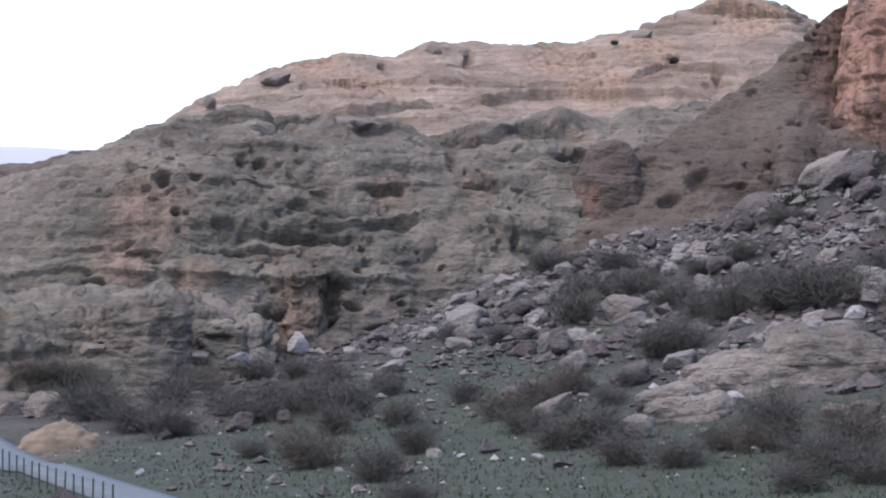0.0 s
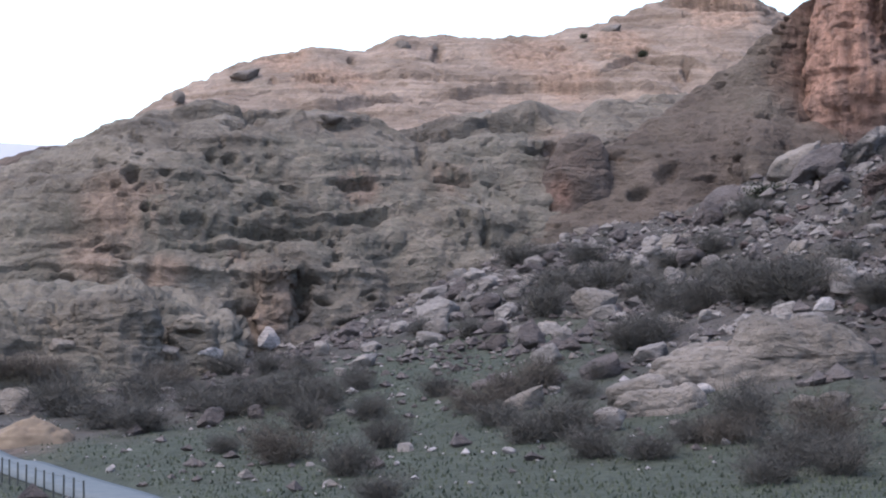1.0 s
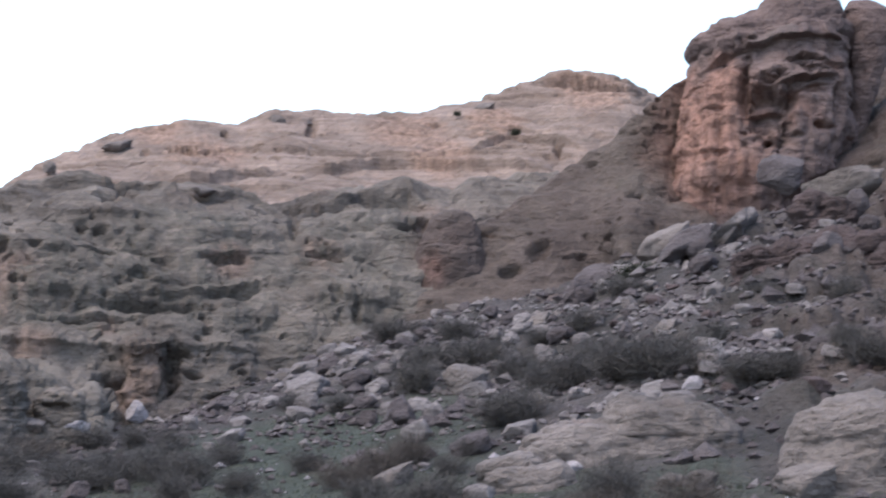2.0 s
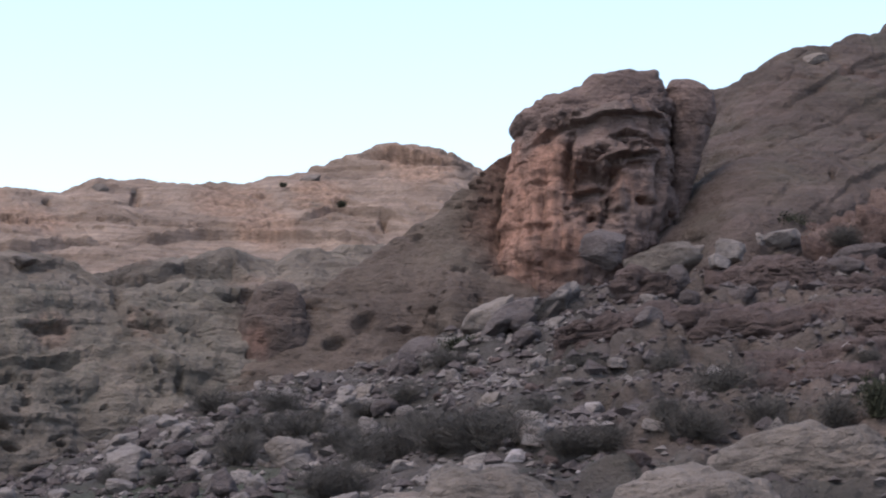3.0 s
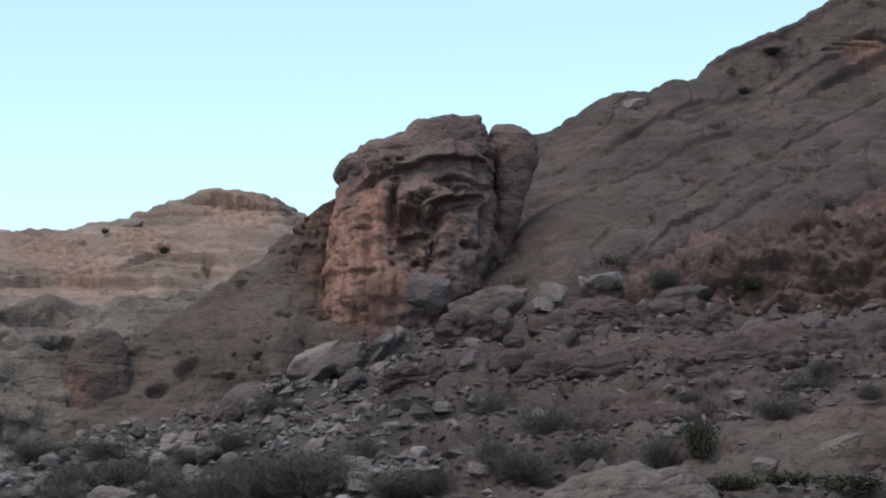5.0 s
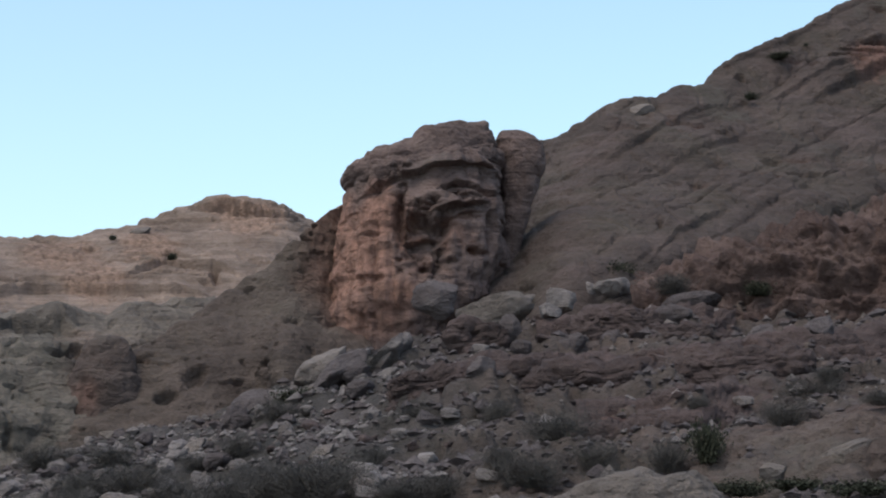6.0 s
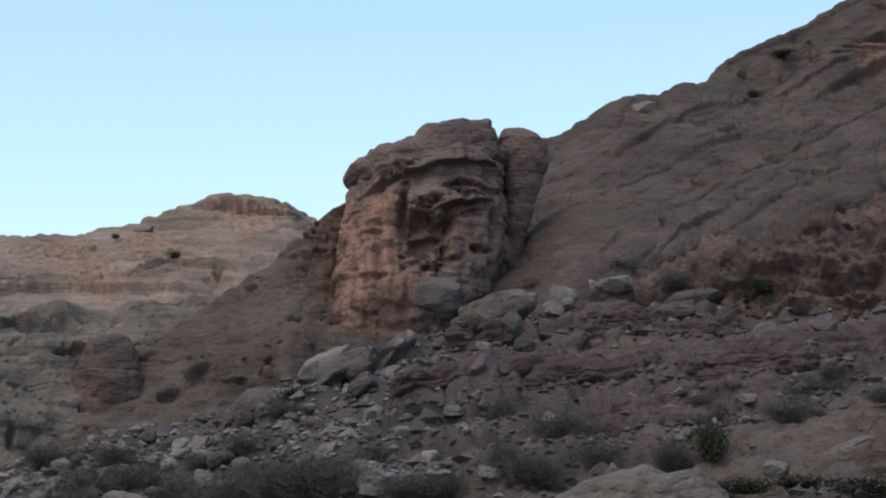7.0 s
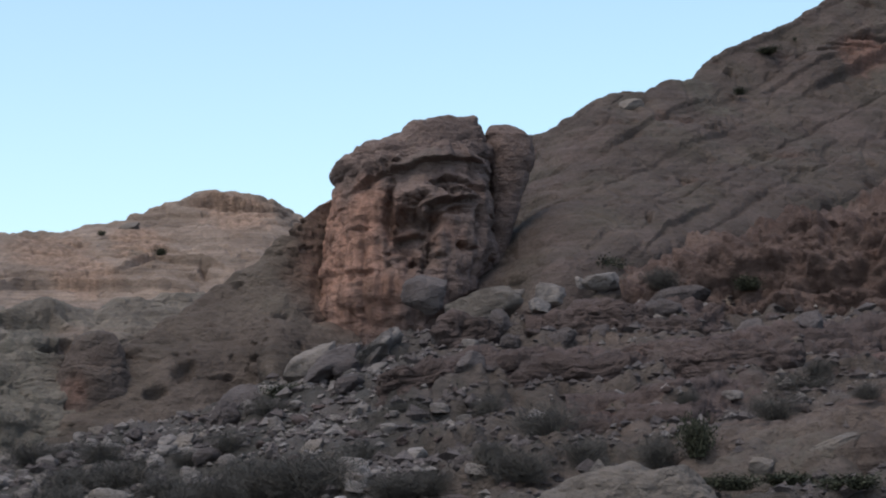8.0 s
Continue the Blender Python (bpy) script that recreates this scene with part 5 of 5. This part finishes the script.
# ---- shrubs ----
def shrub_parts(seed, twig_material, leafy):
    """Stems and twigs of a shrub about 2 m wide and 1 m high, standing at the origin."""
    rng = np.random.default_rng(seed)
    stems_v, stems_f, tw_v, tw_f = [], [], [], []

    def blade(vs, fs, a, b, w, droop):
        side = np.cross(b - a, rng.normal(size=3))
        side /= np.linalg.norm(side) + 1e-9
        mid = (a + b) / 2 + droop
        k = len(vs)
        vs += [a + side * w, a - side * w, mid - side * w * 0.7, mid + side * w * 0.7, b]
        fs += [(k, k + 1, k + 2, k + 3), (k + 3, k + 2, k + 4)]

    lobes = [(rng.uniform(-0.55, 0.55), rng.uniform(-0.5, 0.5), rng.uniform(0.65, 1.0)) for _ in range(7)]
    for lx, ly, lz in lobes:
        base = np.array((lx * 0.25, ly * 0.25, 0.0))
        top = np.array((lx, ly, lz * 0.6))
        for k in range(3):
            blade(stems_v, stems_f, base, top + rng.normal(0, 0.08, 3), 0.018, rng.normal(0, 0.04, 3))
        for k in range(330 if leafy else 460):
            f = rng.uniform(0.1, 1.05)
            a = base + (top - base) * f + rng.normal(0, 0.10 + 0.10 * f, 3) * np.array((1.2, 1.2, 0.7))
            a[2] = max(a[2], 0.02)
            out = np.array((lx * 0.6 + rng.normal(0, 0.7), ly * 0.6 + rng.normal(0, 0.7), 0.55 + rng.normal(0, 0.45)))
            out = out / np.linalg.norm(out)
            if leafy:
                blade(tw_v, tw_f, a, a + out * rng.uniform(0.06, 0.16), rng.uniform(0.018, 0.035), rng.normal(0, 0.01, 3))
            else:
                blade(tw_v, tw_f, a, a + out * rng.uniform(0.15, 0.42), rng.uniform(0.0025, 0.0055), rng.normal(0, 0.025, 3))
    made = []
    for name, v, f, m in (("stem", stems_v, stems_f, STEM), ("crown", tw_v, tw_f, twig_material)):
        me = bpy.data.meshes.new(name)
        me.from_pydata([tuple(c) for c in v], [], f)
        me.materials.append(m)
        made.append(me)
    return made


PLANTS = [[shrub_parts(40 + v, TWIG, False) for v in range(5)], [shrub_parts(50 + v, RUST_TWIG, False) for v in range(3)], [shrub_parts(60 + v, LEAF, True) for v in range(3)]]
PLANT_WORDS = ["leafless grey-brown thorn shrub on the slope", "leafless reddish-brown shrub on the slope", "dark evergreen bush on the rocky slope"]


def shrub(x, y, z, w, h, kind):
    ob = new("shrub")
    stems, twigs = random.choice(PLANTS[kind])
    part("stem", stems, ob)
    part("crown", twigs, ob)
    ob.matrix_world = pose(x, y, z - 0.05, 0, 0, random.uniform(0, 360)) @ Matrix.Diagonal((w / 1.75, w / 1.8, h / 1.12, 1))
    return tagged(ob, PLANT_WORDS[kind], "shrub", "shrubs on the slope")


SHRUBS = []
SHRUBS += [(18.2, 140.9, 9.0, 5.4, 3.3, 0), (20.6, 141.1, 9.7, 5.4, 3.6, 0), (22.1, 136.3, 9.9, 5.7, 3.7, 0), (24.0, 134.2, 10.1, 5.2, 3.4, 0), (26.0, 134.9, 10.9, 5.2, 2.7, 0), (9.7, 152.6, 9.5, 5.6, 3.6, 0), (14.1, 132.4, 6.7, 4.6, 3.1, 0), (15.6, 132.6, 7.0, 5.1, 3.1, 0), (16.4, 114.2, 4.6, 3.8, 2.1, 0), (5.8, 119.9, 3.5, 4.2, 2.8, 1), (7.5, 122.1, 4.2, 3.4, 2.8, 1), (3.5, 117.8, 2.8, 4.3, 2.6, 1), (7.4, 104.4, 1.8, 5.4, 3.0, 0), (5.4, 103.1, 1.5, 4.3, 2.4, 0), (8.5, 95.6, 1.0, 3.7, 2.1, 0)]
SHRUBS += [(16.0, 97.6, 2.0, 5.1, 3.6, 0), (16.2, 88.0, 0.9, 4.6, 2.7, 0), (18.4, 91.4, 1.5, 4.8, 3.4, 1), (14.6, 95.6, 1.6, 3.3, 2.2, 1), (11.2, 122.7, 4.8, 2.6, 1.6, 0), (-23.1, 138.8, 2.5, 6.6, 4.2, 0), (-19.4, 131.6, 1.9, 6.0, 3.1, 0), (-19.4, 145.9, 3.4, 5.1, 2.9, 0), (-18.6, 155.3, 4.2, 4.9, 3.1, 1), (-14.5, 164.0, 5.4, 4.8, 2.5, 0), (-14.3, 136.9, 2.9, 5.2, 2.7, 0), (-10.5, 134.3, 3.0, 5.6, 3.1, 0), (-7.8, 132.2, 3.1, 5.5, 3.3, 0), (-3.6, 135.1, 4.1, 4.0, 2.2, 0), (-5.8, 128.1, 2.9, 4.9, 3.0, 0)]
SHRUBS += [(-6.7, 105.3, 0.5, 4.7, 3.1, 1), (-3.3, 97.3, 0.2, 3.9, 2.5, 0), (-1.4, 106.7, 1.2, 3.3, 2.5, 0), (-1.2, 83.9, -0.3, 3.2, 1.7, 0), (0.7, 159.8, 8.2, 3.3, 2.1, 0), (-8.1, 151.0, 5.1, 4.2, 2.5, 0), (-11.5, 158.2, 5.4, 3.8, 2.4, 0), (4.1, 153.1, 7.9, 3.7, 2.2, 0), (17.8, 84.7, 0.6, 3.6, 2.6, 0), (9.5, 116.5, 3.6, 2.4, 1.7, 0), (19.5, 114.3, 5.1, 3.2, 1.7, 0), (-16.2, 126.3, 1.7, 5.3, 2.5, 0), (-12.1, 131.3, 2.5, 5.5, 2.6, 0), (-6.1, 120.4, 2.0, 4.2, 2.4, 0)]
SHRUBS += [(-2.8, 121.5, 2.4, 3.8, 2.2, 0), (1.3, 126.5, 3.7, 3.5, 2.1, 0), (4.5, 111.2, 2.2, 3.5, 2.0, 0), (10.7, 93.3, 1.0, 3.6, 1.9, 0), (13.3, 97.3, 1.6, 3.1, 2.0, 0), (14.1, 83.1, 0.3, 3.5, 2.0, 0), (-10.6, 112.0, 0.8, 2.7, 1.6, 0), (-31.4, 156.9, 5.3, 5.0, 2.7, 1), (-28.6, 158.4, 4.7, 5.0, 3.2, 1), (47.6, 121.2, 11.7, 3.0, 3.6, 2), (45.2, 122.5, 11.2, 4.1, 2.7, 0), (42.5, 135.2, 13.8, 6.1, 3.6, 0), (37.0, 122.8, 10.3, 5.8, 3.2, 0), (42.3, 128.2, 11.6, 4.7, 2.7, 0), (54.4, 124.5, 14.3, 4.5, 2.6, 0)]
SHRUBS += [(63.4, 140.3, 17.4, 5.9, 2.4, 0), (71.1, 188.3, 32.4, 5.6, 2.8, 0), (70.8, 205.3, 36.5, 4.8, 2.5, 2), (25.0, 132.6, 9.9, 7.9, 4.1, 0), (32.2, 184.8, 21.1, 4.9, 2.0, 2), (29.8, 178.6, 19.1, 4.4, 2.4, 0), (39.5, 189.3, 23.9, 4.0, 3.2, 0), (41.6, 149.4, 16.4, 3.8, 2.6, 0), (35.7, 150.4, 16.7, 3.7, 1.8, 0), (11.6, 166.8, 11.8, 6.9, 3.3, 0), (15.7, 163.4, 12.1, 6.8, 3.3, 0), (10.4, 194.8, 15.9, 6.8, 3.2, 0), (18.4, 155.3, 10.9, 6.5, 2.6, 0), (15.1, 176.6, 15.0, 5.5, 2.6, 0), (24.1, 165.2, 15.1, 4.6, 2.4, 0)]
SHRUBS += [(29.2, 126.4, 9.6, 5.4, 2.2, 0), (47.0, 113.9, 9.3, 3.4, 1.5, 2), (50.1, 112.8, 9.5, 4.3, 1.2, 2), (51.5, 108.0, 9.0, 4.6, 1.4, 2), (31.5, 126.8, 9.7, 5.0, 2.6, 0), (34.7, 124.8, 11.6, 3.1, 2.0, 0), (41.2, 119.8, 9.9, 3.9, 1.9, 0), (53.9, 139.6, 16.7, 2.6, 1.5, 0), (79.0, 185.0, 31.9, 4.2, 2.0, 2), (65.3, 141.8, 19.1, 3.2, 1.6, 0), (30.0, 140.4, 12.5, 4.0, 2.4, 0), (23.1, 152.8, 12.0, 4.8, 2.6, 0), (21.1, 166.8, 14.0, 3.5, 2.0, 0), (58.8, 119.4, 15.2, 2.8, 1.6, 0), (38.6, 340.3, 59.5, 2.8, 1.6, 2)]
SHRUBS += [(30.1, 354.5, 65.1, 1.7, 1.4, 2), (106.3, 249.5, 68.1, 2.4, 1.4, 2), (119.4, 259.8, 78.5, 1.4, 1.3, 2), (113.5, 256.2, 75.8, 3.9, 1.5, 2)]
for x, y, z, w, h, kind in SHRUBS:
    shrub(x, y, z, w, h, kind)

# ---- grass ----
rng = np.random.default_rng(9)
b, r = np.radians(rng.uniform(-13, 24, 60000)), 78 + 80 * rng.random(60000) ** 1.3
x, y = r * np.sin(b), r * np.cos(b)
q = np.stack([x, y, ground(x, y)], 1)
keep = (rng.random(60000) < 0.15 + 0.85 * blobs(q, GREEN, 0.2) * (1 - step(q[:, 2], 9, 15))) & (road_gap(x, y) > 2.4)
q = q[keep][:10000]
n = len(q)
a = rng.uniform(0, np.pi, n)
s, hgt = rng.uniform(0.04, 0.10, n), rng.uniform(0.08, 0.24, n)
lean = rng.normal(0, 0.08, (n, 2))
left = q + np.stack([np.cos(a) * s, np.sin(a) * s, -0.03 + 0 * s], 1)
right = q - np.stack([np.cos(a) * s, np.sin(a) * s, 0.03 + 0 * s], 1)
tip = q + np.column_stack([lean, hgt])
me = bpy.data.meshes.new("grass")
me.from_pydata(np.stack([left, right, tip], 1).reshape(-1, 3).tolist(), [], np.arange(3 * n).reshape(-1, 3).tolist())
me.materials.append(GRASS)
tagged(new("grass", me), "thin green winter grass between the stones", "grass", kind="stuff")
